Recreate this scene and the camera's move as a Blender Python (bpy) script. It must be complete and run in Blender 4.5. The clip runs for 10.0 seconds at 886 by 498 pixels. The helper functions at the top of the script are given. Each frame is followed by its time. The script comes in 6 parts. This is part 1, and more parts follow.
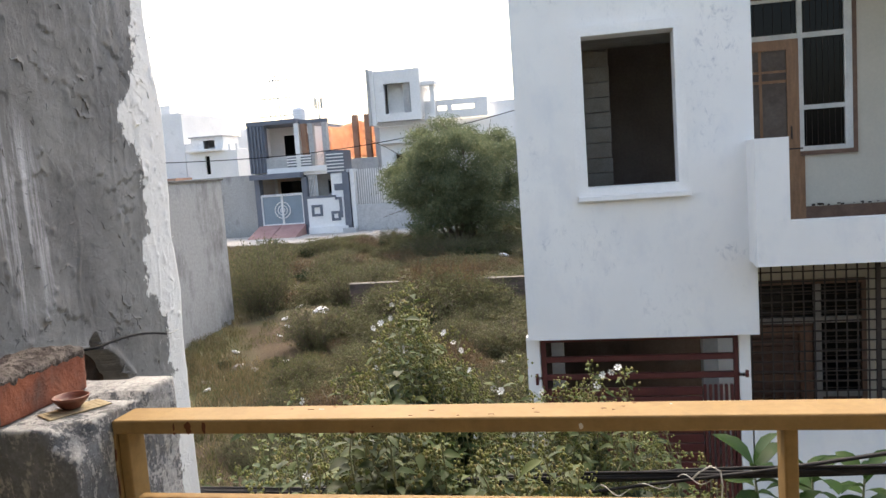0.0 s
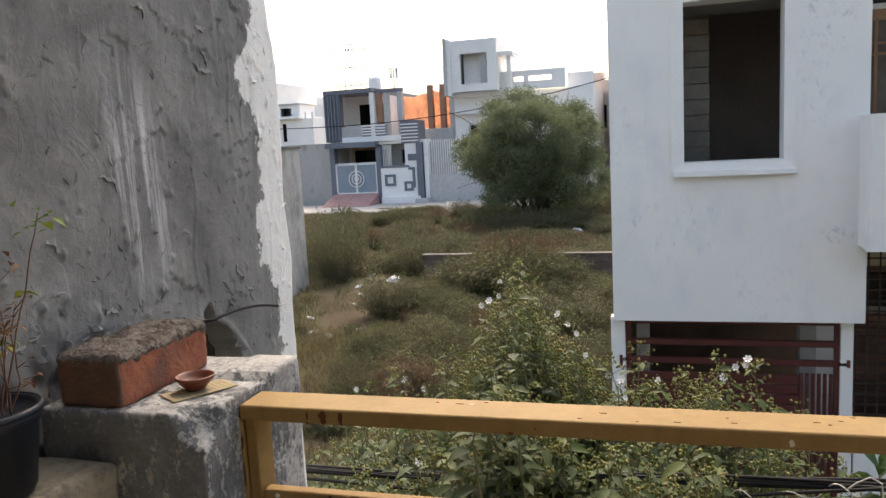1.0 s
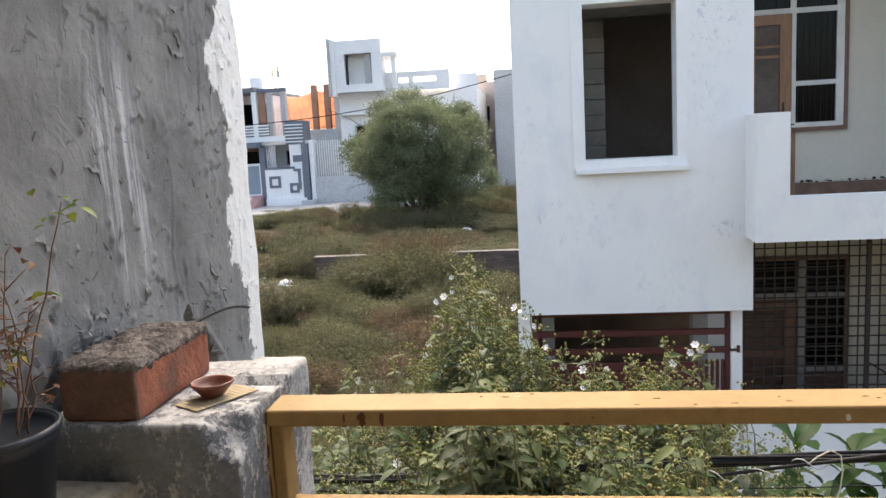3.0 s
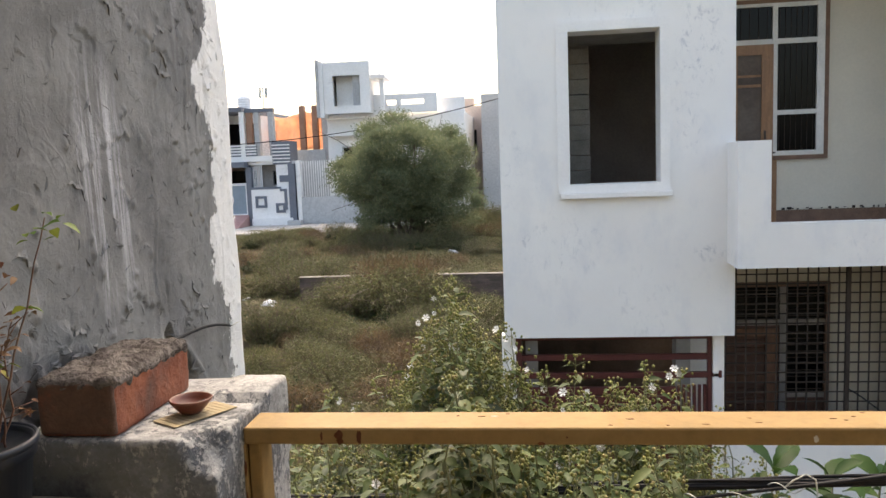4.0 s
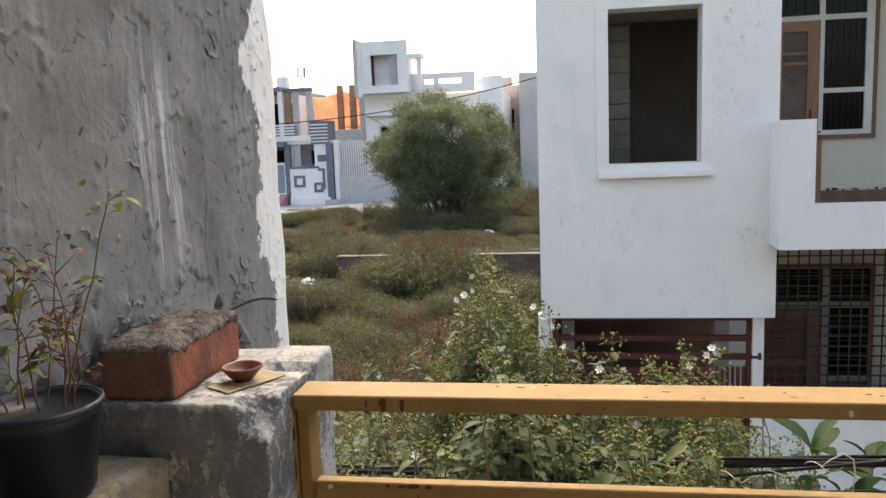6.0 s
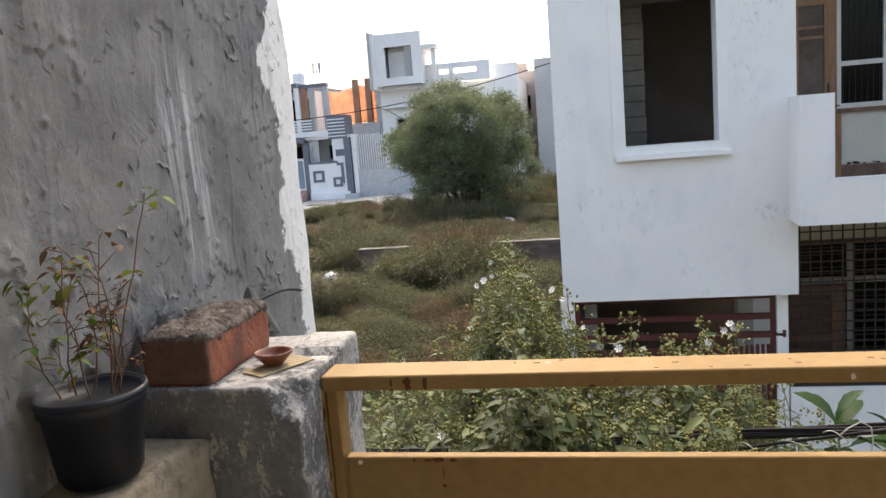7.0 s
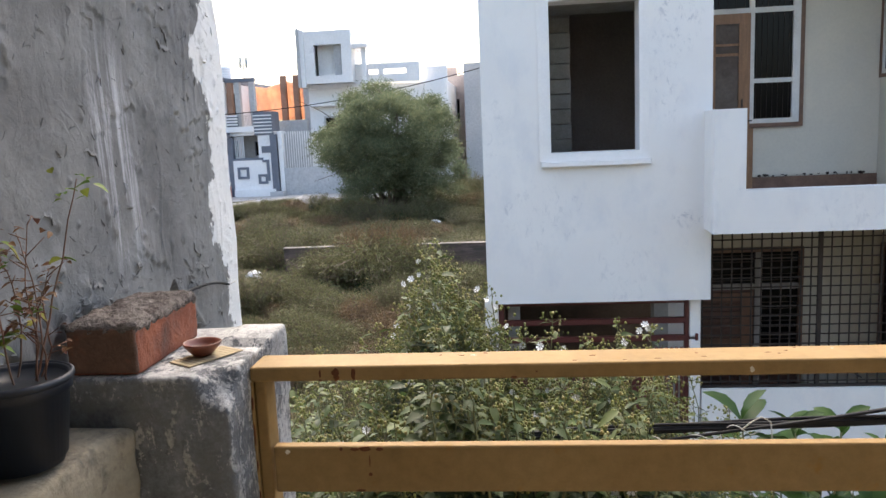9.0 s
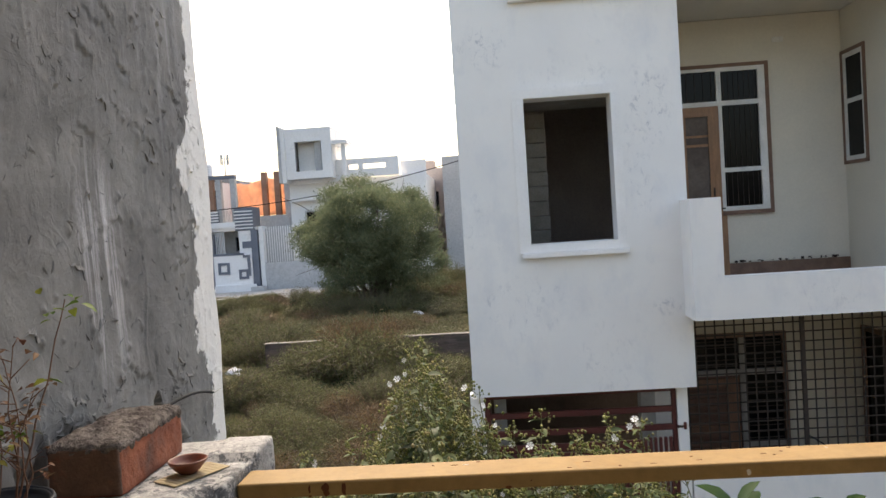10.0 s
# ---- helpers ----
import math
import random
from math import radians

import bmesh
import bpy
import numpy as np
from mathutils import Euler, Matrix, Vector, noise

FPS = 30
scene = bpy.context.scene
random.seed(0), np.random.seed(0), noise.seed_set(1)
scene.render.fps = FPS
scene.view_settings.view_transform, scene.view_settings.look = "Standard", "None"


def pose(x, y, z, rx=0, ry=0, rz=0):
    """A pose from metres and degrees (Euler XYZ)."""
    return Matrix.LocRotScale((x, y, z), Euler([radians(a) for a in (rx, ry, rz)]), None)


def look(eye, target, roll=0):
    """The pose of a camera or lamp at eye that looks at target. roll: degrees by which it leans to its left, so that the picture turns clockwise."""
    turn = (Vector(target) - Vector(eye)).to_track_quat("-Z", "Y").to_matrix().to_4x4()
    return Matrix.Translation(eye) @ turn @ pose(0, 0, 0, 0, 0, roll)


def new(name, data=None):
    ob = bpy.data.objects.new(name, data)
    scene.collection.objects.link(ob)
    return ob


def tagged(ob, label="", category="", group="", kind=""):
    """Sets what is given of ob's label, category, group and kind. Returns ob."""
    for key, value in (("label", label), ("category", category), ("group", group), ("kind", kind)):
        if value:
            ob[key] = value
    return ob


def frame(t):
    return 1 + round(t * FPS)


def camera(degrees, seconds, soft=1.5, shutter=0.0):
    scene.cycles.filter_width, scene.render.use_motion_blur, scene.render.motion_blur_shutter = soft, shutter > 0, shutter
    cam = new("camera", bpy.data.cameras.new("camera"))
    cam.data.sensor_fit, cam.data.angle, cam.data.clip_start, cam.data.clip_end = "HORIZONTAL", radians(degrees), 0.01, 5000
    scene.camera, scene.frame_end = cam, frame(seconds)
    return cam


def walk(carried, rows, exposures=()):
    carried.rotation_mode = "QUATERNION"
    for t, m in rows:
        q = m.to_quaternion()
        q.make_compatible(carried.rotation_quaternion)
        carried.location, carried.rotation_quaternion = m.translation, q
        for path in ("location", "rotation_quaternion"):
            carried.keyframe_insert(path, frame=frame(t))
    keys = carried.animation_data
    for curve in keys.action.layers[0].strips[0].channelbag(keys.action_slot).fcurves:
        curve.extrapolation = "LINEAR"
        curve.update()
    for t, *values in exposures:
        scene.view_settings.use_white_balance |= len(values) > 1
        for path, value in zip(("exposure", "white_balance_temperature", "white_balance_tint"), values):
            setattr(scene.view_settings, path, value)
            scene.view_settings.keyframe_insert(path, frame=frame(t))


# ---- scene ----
cam = camera(60.0, 10.0)
PATH = [
    (0, (0.063, -0.029, 1.41), (-0.312, 1.925, 1.202), -4.1),
    (0.5, (-0.086, 0.024, 1.416), (-0.476, 1.972, 1.188), -5.1),
    (1, (-0.122, 0.106, 1.406), (-0.673, 2.009, 1.137), -3.0),
    (1.5, (-0.139, 0.14, 1.398), (-0.808, 1.993, 1.054), -2.2),
    (2, (-0.272, 0.144, 1.401), (-0.738, 2.058, 1.055), -4.5),
    (2.5, (-0.357, 0.108, 1.406), (-0.622, 2.067, 1.101), -3.4),
    (2.7, (-0.366, 0.102, 1.400), (-0.634, 2.063, 1.109), -3.1),
    (3.8, (-0.333, 0.110, 1.389), (-0.540, 2.084, 1.140), -2.9),
    (4, (-0.348, 0.085, 1.393), (-0.568, 2.061, 1.167), -2.2),
    (4.5, (-0.366, 0.078, 1.401), (-0.697, 2.04, 1.2), -2.9),
    (5, (-0.382, 0.079, 1.391), (-0.683, 2.043, 1.152), -2.8),
    (5.5, (-0.38, 0.078, 1.401), (-0.641, 2.044, 1.139), -3.7),
    (6, (-0.351, 0.049, 1.391), (-0.666, 2.005, 1.117), -2.2),
    (6.2, (-0.330, 0.048, 1.405), (-0.730, 1.988, 1.117), -2.4),
    (7.3, (-0.335, -0.024, 1.387), (-0.667, 1.924, 1.077), -5.8),
    (7.5, (-0.343, -0.024, 1.386), (-0.61, 1.928, 1.044), -5.1),
    (8, (-0.367, -0.053, 1.383), (-0.584, 1.907, 1.05), -3.3),
    (8.5, (-0.371, -0.052, 1.381), (-0.429, 1.919, 1.041), -4.4),
    (9, (-0.333, -0.054, 1.388), (-0.513, 1.915, 1.084), -2.5),
    (9.5, (-0.345, -0.036, 1.401), (-0.541, 1.951, 1.266), -0.9),
    (10, (-0.343, -0.058, 1.417), (-0.464, 1.937, 1.344), -3.7),
]
EXPOSURES = [
    (0.0, 1.87, 7400, 10), (0.5, 1.66, 7500, 10), (1.0, 1.6, 7600, 10), (1.5, 1.62, 7800, 10), (2.0, 1.97, 6950, 10), (2.7, 2.1, 7100, 10), (4.0, 1.95, 7900, 10), (5.0, 1.82, 7700, 10), (5.5, 1.82, 7800, 10),
    (6.2, 1.9, 7700, 10), (7.5, 1.9, 7200, 10), (8.5, 2.05, 6900, 10), (9.0, 2.0, 6950, 10), (9.5, 1.95, 7550, 10), (10.0, 1.68, 7750, 10),
]
walk(cam, [(t, look(eye, target, roll)) for t, eye, target, roll in PATH], EXPOSURES)

# ---- light ----
world = bpy.data.worlds.new("sky")
scene.world = world
world.use_nodes = True
wn = world.node_tree.nodes
sky = wn.new("ShaderNodeTexSky")
sky.sky_type = "NISHITA"
sky.sun_disc = False
sky.sun_elevation = radians(50)
sky.sun_rotation = radians(-8)
sky.air_density = 1.0
sky.dust_density = 4.5
sky.ozone_density = 1.0
wn["Background"].inputs["Strength"].default_value = 0.15
world.node_tree.links.new(sky.outputs[0], wn["Background"].inputs["Color"])

sun = new("sun", bpy.data.lights.new("sun", "SUN"))
sun.data.energy = 0.6
sun.data.angle = radians(24)
sun.data.color = (1.0, 0.95, 0.88)
sun.matrix_world = look((-5.6, 40, 48), (0, 0, 0))


# ---- materials ----
def links(m):
    return m.node_tree.links.new


def noise_node(m, scale, detail=5, rough=0.55, coord=None, stretch=(1, 1, 1), distortion=0.0):
    nt = m.node_tree
    tc = nt.nodes.new("ShaderNodeNewGeometry") if coord is None else coord
    mp = nt.nodes.new("ShaderNodeMapping")
    mp.inputs["Scale"].default_value = stretch
    links(m)(tc.outputs["Position"], mp.inputs["Vector"])
    n = nt.nodes.new("ShaderNodeTexNoise")
    n.inputs["Scale"].default_value = scale
    n.inputs["Detail"].default_value = detail
    n.inputs["Roughness"].default_value = rough
    n.inputs["Distortion"].default_value = distortion
    links(m)(mp.outputs[0], n.inputs["Vector"])
    return n.outputs["Fac"]


def ramp(m, fac, stops):
    r = m.node_tree.nodes.new("ShaderNodeValToRGB")
    els = r.color_ramp.elements
    while len(els) < len(stops):
        els.new(0.5)
    for e, (p, c) in zip(els, stops):
        e.position = p
        e.color = (*c, 1) if len(c) == 3 else (c[0], c[0], c[0], 1)
    links(m)(fac, r.inputs[0])
    return r.outputs[0]


def mixc(m, fac, a, b, mode="MIX"):
    x = m.node_tree.nodes.new("ShaderNodeMix")
    x.data_type = "RGBA"
    x.blend_type = mode
    for sock, v in ((x.inputs["Factor"], fac), (x.inputs["A"], a), (x.inputs["B"], b)):
        if isinstance(v, (int, float)):
            sock.default_value = v
        elif isinstance(v, tuple):
            sock.default_value = (*v, 1)
        else:
            links(m)(v, sock)
    return x.outputs["Result"]


def math_node(m, op, a, b=0.0):
    x = m.node_tree.nodes.new("ShaderNodeMath")
    x.operation = op
    for sock, v in zip(x.inputs, (a, b)):
        if isinstance(v, (int, float)):
            sock.default_value = v
        else:
            links(m)(v, sock)
    return x.outputs[0]


def blank(name, rough=0.8, metal=0.0):
    m = bpy.data.materials.new(name)
    m.use_nodes = True
    b = m.node_tree.nodes["Principled BSDF"]
    b.inputs["Roughness"].default_value = rough
    b.inputs["Metallic"].default_value = metal
    return m, b


def bump(m, b, height, strength=0.5, distance=0.01):
    n = m.node_tree.nodes.new("ShaderNodeBump")
    n.inputs["Strength"].default_value = strength
    n.inputs["Distance"].default_value = distance
    links(m)(height, n.inputs["Height"])
    links(m)(n.outputs[0], b.inputs["Normal"])


def surface(name, c1, c2, big=1.5, fine=30.0, rough=0.85, strength=0.3, distance=0.006, dirt=None, dirt_at=(0.6, 0.75), dirt_scale=3.0,
            streak=(1, 1, 1), metal=0.0, island=0.0, spec=0.5, grain=0.7):
    """Two colours mixed at two scales, stains of a third, fine relief."""
    m, b = blank(name, rough, metal)
    b.inputs["Specular IOR Level"].default_value = spec
    n1 = noise_node(m, big, stretch=streak)
    n2 = noise_node(m, fine, detail=6, rough=0.65)
    f = ramp(m, n1, [(0.35, (0.0,)), (0.68, (1.0,))])
    col = mixc(m, f, c1, c2)
    g = ramp(m, n2, [(0.3, (0.72, 0.72, 0.72)), (0.7, (1.12, 1.12, 1.12))])
    col = mixc(m, grain, col, g, "MULTIPLY")
    if dirt:
        d = ramp(m, noise_node(m, dirt_scale, detail=8, rough=0.7, stretch=streak), [(dirt_at[0], (0.0,)), (dirt_at[1], (1.0,))])
        col = mixc(m, d, col, dirt)
    if island:
        geo = m.node_tree.nodes.new("ShaderNodeNewGeometry")
        r = ramp(m, geo.outputs["Random Per Island"], [(0.0, (1 - island,) * 3), (1.0, (1 + island,) * 3)])
        col = mixc(m, 1.0, col, r, "MULTIPLY")
    links(m)(col, b.inputs["Base Color"])
    if strength:
        bump(m, b, math_node(m, "ADD", math_node(m, "MULTIPLY", n1, 0.6), n2), strength, distance)
    return m


def plain(name, c, rough=0.6, metal=0.0):
    return surface(name, c, tuple(v * 0.86 for v in c), 4.0, 60.0, rough, 0.08, 0.002, metal=metal)


def leaf_material(name, c1, c2, c3, trans=0.35, rough=0.55):
    """Leaf colour that varies from leaf to leaf, with some light let through."""
    m, b = blank(name, rough)
    b.inputs["Specular IOR Level"].default_value = 0.2
    nt = m.node_tree
    geo = nt.nodes.new("ShaderNodeNewGeometry")
    info = nt.nodes.new("ShaderNodeObjectInfo")
    r = math_node(m, "FRACT", math_node(m, "ADD", geo.outputs["Random Per Island"], info.outputs["Random"]))
    col = ramp(m, r, [(0.0, c1), (0.6, c2), (1.0, c3)])
    col = mixc(m, 0.35, col, ramp(m, noise_node(m, 1.7), [(0.35, (0.5, 0.5, 0.45)), (0.65, (1.3, 1.25, 1.1))]), "MULTIPLY")
    links(m)(col, b.inputs["Base Color"])
    t = nt.nodes.new("ShaderNodeBsdfTranslucent")
    links(m)(col, t.inputs["Color"])
    mx = nt.nodes.new("ShaderNodeMixShader")
    mx.inputs[0].default_value = trans
    links(m)(b.outputs[0], mx.inputs[1])
    links(m)(t.outputs[0], mx.inputs[2])
    links(m)(mx.outputs[0], nt.nodes["Material Output"].inputs["Surface"])
    return m


def rough_plaster():
    """Bare trowelled cement with lime runs, and old whitewash in a ragged strip along the wall's end."""
    m, b = blank("cement_plaster", 0.9)
    nt = m.node_tree
    big = noise_node(m, 2.2, detail=6)
    fine = noise_node(m, 45, detail=8, rough=0.7)
    med = noise_node(m, 9, detail=7, rough=0.65, distortion=0.6)
    col = mixc(m, ramp(m, big, [(0.3, (0.0,)), (0.7, (1.0,))]), (0.15, 0.15, 0.15), (0.27, 0.27, 0.268))
    col = mixc(m, 0.7, col, ramp(m, med, [(0.3, (0.7, 0.7, 0.7)), (0.7, (1.22, 1.22, 1.22))]), "MULTIPLY")
    damp = noise_node(m, 3.4, detail=9, rough=0.72, stretch=(1, 1.4, 0.7), distortion=0.8)
    col = mixc(m, 0.8, col, ramp(m, damp, [(0.36, (0.72, 0.72, 0.73)), (0.47, (0.98, 0.98, 0.98)), (0.6, (1.16, 1.16, 1.15))]), "MULTIPLY")
    runs = noise_node(m, 1.0, detail=7, rough=0.7, stretch=(10, 24, 1.6))
    where = noise_node(m, 1.6, detail=3, stretch=(1, 1.6, 0.8))
    rf = math_node(m, "MULTIPLY", ramp(m, runs, [(0.5, (0.0,)), (0.68, (1.0,))]), ramp(m, where, [(0.46, (0.0,)), (0.64, (0.6,))]))
    col = mixc(m, rf, col, (0.42, 0.42, 0.44))
    # one stronger group of lime runs
    py = math_node(m, "DIVIDE", math_node(m, "SUBTRACT", geo_axis(m, "Y"), 1.36), 0.1)
    pz = math_node(m, "DIVIDE", math_node(m, "SUBTRACT", geo_axis(m, "Z"), 1.36), 0.27)
    spread = math_node(m, "SUBTRACT", 1.0, math_node(m, "ADD", math_node(m, "MULTIPLY", py, py), math_node(m, "MULTIPLY", pz, pz)))
    runs2 = noise_node(m, 1.0, detail=8, rough=0.75, stretch=(10, 38, 2.0))
    rf2 = math_node(m, "MULTIPLY", ramp(m, runs2, [(0.46, (0.0,)), (0.6, (1.0,))]), ramp(m, spread, [(0.0, (0.0,)), (0.7, (0.9,))]))
    col = mixc(m, rf2, col, (0.55, 0.55, 0.58))
    geo = nt.nodes.new("ShaderNodeNewGeometry")
    sep = nt.nodes.new("ShaderNodeSeparateXYZ")
    links(m)(geo.outputs["Position"], sep.inputs[0])
    rag = noise_node(m, 7, detail=8, rough=0.68)
    edge = math_node(m, "ADD", sep.outputs["Y"], math_node(m, "ADD", math_node(m, "MULTIPLY", math_node(m, "SUBTRACT", rag, 0.5), 0.2), math_node(m, "MULTIPLY", math_node(m, "SUBTRACT", noise_node(m, 34, detail=6, rough=0.7, stretch=(1, 1, 0.6)), 0.5), 0.09)))
    rise = math_node(m, "DIVIDE", math_node(m, "SUBTRACT", sep.outputs["Z"], 0.8), 1.2)
    border = ramp(m, rise, [(0.0, (0.45,)), (0.22, (0.5,)), (0.3, (0.12,)), (0.38, (0.15,)), (0.44, (0.36,)), (0.58, (0.36,)), (0.66, (0.0,)), (0.73, (0.25,)), (0.83, (0.5,))])
    edge = math_node(m, "SUBTRACT", edge, math_node(m, "MULTIPLY", math_node(m, "SUBTRACT", border, 0.35), 0.2))
    white = ramp(m, math_node(m, "SUBTRACT", edge, 1.30), [(0.493, (0.0,)), (0.5, (1.0,))])
    wash = mixc(m, med, (0.8, 0.8, 0.79), (0.88, 0.88, 0.87))
    col = mixc(m, white, col, wash)
    links(m)(col, b.inputs["Base Color"])
    tn = noise_node(m, 4.6, detail=4, rough=0.6, distortion=0.9)
    steps = ramp(m, tn, [(0.395, (0.0,)), (0.405, (0.3,)), (0.5, (0.22,)), (0.508, (0.6,)), (0.6, (0.5,)), (0.606, (1.0,))])
    tn2 = noise_node(m, 11, detail=5, rough=0.6, stretch=(1, 1.3, 0.6), distortion=0.5)
    steps2 = ramp(m, tn2, [(0.6, (0.0,)), (0.625, (0.7,)), (0.7, (0.5,))])
    med = math_node(m, "ADD", med, math_node(m, "ADD", math_node(m, "MULTIPLY", steps, 0.24), math_node(m, "MULTIPLY", steps2, 0.12)))
    h = math_node(m, "ADD", math_node(m, "ADD", med, math_node(m, "MULTIPLY", fine, 0.5)), math_node(m, "MULTIPLY", white, 0.25))
    bump(m, b, h, 0.7, 0.008)
    return m


def worn_whitewash():
    """Dark weathered cement with flaking whitewash, whiter on top and towards the outer side."""
    m, b = blank("worn_whitewash", 0.92)
    nt = m.node_tree
    big = noise_node(m, 10, detail=9, rough=0.75)
    fine = noise_node(m, 110, detail=8, rough=0.75)
    flake = noise_node(m, 34, detail=9, rough=0.78, stretch=(1, 1, 0.45), distortion=0.4)
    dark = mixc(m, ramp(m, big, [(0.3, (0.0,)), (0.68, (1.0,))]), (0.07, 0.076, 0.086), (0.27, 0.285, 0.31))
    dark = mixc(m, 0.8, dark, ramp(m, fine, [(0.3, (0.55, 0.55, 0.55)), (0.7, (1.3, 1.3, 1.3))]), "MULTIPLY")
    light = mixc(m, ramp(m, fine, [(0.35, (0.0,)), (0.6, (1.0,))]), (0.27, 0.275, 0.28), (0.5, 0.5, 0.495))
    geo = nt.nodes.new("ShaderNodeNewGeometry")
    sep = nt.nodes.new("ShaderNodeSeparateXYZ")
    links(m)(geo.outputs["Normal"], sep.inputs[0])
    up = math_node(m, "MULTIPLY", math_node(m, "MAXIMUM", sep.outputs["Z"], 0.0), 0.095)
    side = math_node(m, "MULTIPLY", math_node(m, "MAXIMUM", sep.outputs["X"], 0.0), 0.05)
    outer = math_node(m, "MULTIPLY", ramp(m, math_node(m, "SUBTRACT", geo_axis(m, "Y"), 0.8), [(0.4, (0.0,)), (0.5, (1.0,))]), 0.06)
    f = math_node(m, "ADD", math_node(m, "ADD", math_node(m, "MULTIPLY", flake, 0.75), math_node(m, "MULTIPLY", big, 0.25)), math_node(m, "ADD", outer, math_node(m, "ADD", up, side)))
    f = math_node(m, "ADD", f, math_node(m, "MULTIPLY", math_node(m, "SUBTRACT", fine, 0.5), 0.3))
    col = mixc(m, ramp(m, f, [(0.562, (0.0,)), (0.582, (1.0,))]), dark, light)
    grime = ramp(m, noise_node(m, 11, detail=9, rough=0.8), [(0.5, (0.0,)), (0.62, (0.75,))])
    col = mixc(m, grime, col, (0.16, 0.16, 0.16))
    links(m)(col, b.inputs["Base Color"])
    bump(m, b, math_node(m, "ADD", math_node(m, "MULTIPLY", ramp(m, f, [(0.562, (0.0,)), (0.582, (1.0,))]), 0.6), math_node(m, "ADD", flake, math_node(m, "MULTIPLY", fine, 0.5))), 0.8, 0.006)
    return m


def geo_axis(m, axis):
    nt = m.node_tree
    geo = nt.nodes.new("ShaderNodeNewGeometry")
    sep = nt.nodes.new("ShaderNodeSeparateXYZ")
    links(m)(geo.outputs["Position"], sep.inputs[0])
    return sep.outputs[axis]


def facade_paint():
    """White exterior paint with cloudy patches, faint rain marks and specks of mould in a few places."""
    m, b = blank("white_exterior_paint", 0.8)
    cloud = noise_node(m, 0.9, detail=6, rough=0.6)
    mid = noise_node(m, 3.2, detail=8, rough=0.65, stretch=(1, 1, 0.6))
    speck = noise_node(m, 26, detail=8, rough=0.75, stretch=(1.3, 1, 0.45))
    col = mixc(m, ramp(m, cloud, [(0.35, (0.0,)), (0.65, (1.0,))]), (0.87, 0.848, 0.815), (0.81, 0.79, 0.765))
    col = mixc(m, ramp(m, mid, [(0.52, (0.0,)), (0.7, (0.5,))]), col, (0.7, 0.7, 0.71))
    # specks of mould: everywhere a little, and in patches where the rain runs
    gate = ramp(m, noise_node(m, 1.5, detail=3), [(0.52, (0.0,)), (0.62, (0.35,))])
    gx, gz = geo_axis(m, "X"), geo_axis(m, "Z")
    for cx, cz, rx, rz, deep in ((0.0, 0.42, 0.035, 0.2, 1.0), (-0.34, 0.6, 0.12, 0.25, 0.6), (1.4, 0.42, 0.22, 0.1, 0.8), (1.32, 2.45, 0.26, 0.5, 0.9), (1.2, 1.7, 0.2, 0.4, 0.6), (-0.3, 3.1, 0.3, 0.25, 0.9), (0.2, 0.62, 0.3, 0.12, 0.5)):
        dx = math_node(m, "DIVIDE", math_node(m, "SUBTRACT", gx, cx), rx)
        dz = math_node(m, "DIVIDE", math_node(m, "SUBTRACT", gz, cz), rz)
        near = math_node(m, "SUBTRACT", 1.0, math_node(m, "ADD", math_node(m, "MULTIPLY", dx, dx), math_node(m, "MULTIPLY", dz, dz)))
        gate = math_node(m, "MAXIMUM", gate, ramp(m, near, [(0.0, (0.0,)), (0.8, (deep,))]))
    mould = noise_node(m, 13, detail=10, rough=0.78, stretch=(1.1, 1, 0.7), distortion=0.5)
    marks = math_node(m, "MAXIMUM", ramp(m, mould, [(0.53, (0.0,)), (0.64, (0.8,))]), ramp(m, speck, [(0.6, (0.0,)), (0.68, (0.6,))]))
    col = mixc(m, math_node(m, "MULTIPLY", gate, marks), col, (0.4, 0.41, 0.45))
    links(m)(col, b.inputs["Base Color"])
    bump(m, b, math_node(m, "ADD", mid, math_node(m, "MULTIPLY", speck, 0.15)), 0.12, 0.01)
    return m


M_PLASTER = rough_plaster()
M_PIER = worn_whitewash()
M_LEDGE = surface("ledge_cement", (0.21, 0.18, 0.13), (0.32, 0.275, 0.2), 7, 60, 0.95, 0.7, 0.008, dirt=(0.07, 0.062, 0.052), dirt_at=(0.52, 0.68), dirt_scale=11)
M_BRICK = surface("fired_brick", (0.23, 0.075, 0.043), (0.34, 0.115, 0.062), 14, 120, 0.95, 0.8, 0.004, dirt=(0.12, 0.07, 0.055), dirt_at=(0.5, 0.72), dirt_scale=15)
M_MORTAR = surface("old_mortar", (0.13, 0.11, 0.1), (0.25, 0.22, 0.2), 30, 160, 0.98, 1.0, 0.008, dirt=(0.06, 0.048, 0.043), dirt_at=(0.46, 0.6), dirt_scale=45)
M_SMEAR = surface("brown_mortar_smear", (0.12, 0.072, 0.055), (0.18, 0.1, 0.072), 22, 140, 0.97, 0.6, 0.004, dirt=(0.24, 0.09, 0.055), dirt_at=(0.56, 0.7), dirt_scale=20)
M_CLAY = surface("terracotta", (0.135, 0.036, 0.02), (0.19, 0.053, 0.03), 30, 200, 0.42, 0.2, 0.001)
M_OIL = surface("burnt_oil", (0.03, 0.012, 0.008), (0.07, 0.02, 0.012), 60, 300, 0.3, 0.1, 0.001)
M_MAT = surface("straw_card", (0.3, 0.24, 0.14), (0.42, 0.35, 0.23), 40, 300, 0.9, 0.4, 0.001, streak=(1, 6, 1))
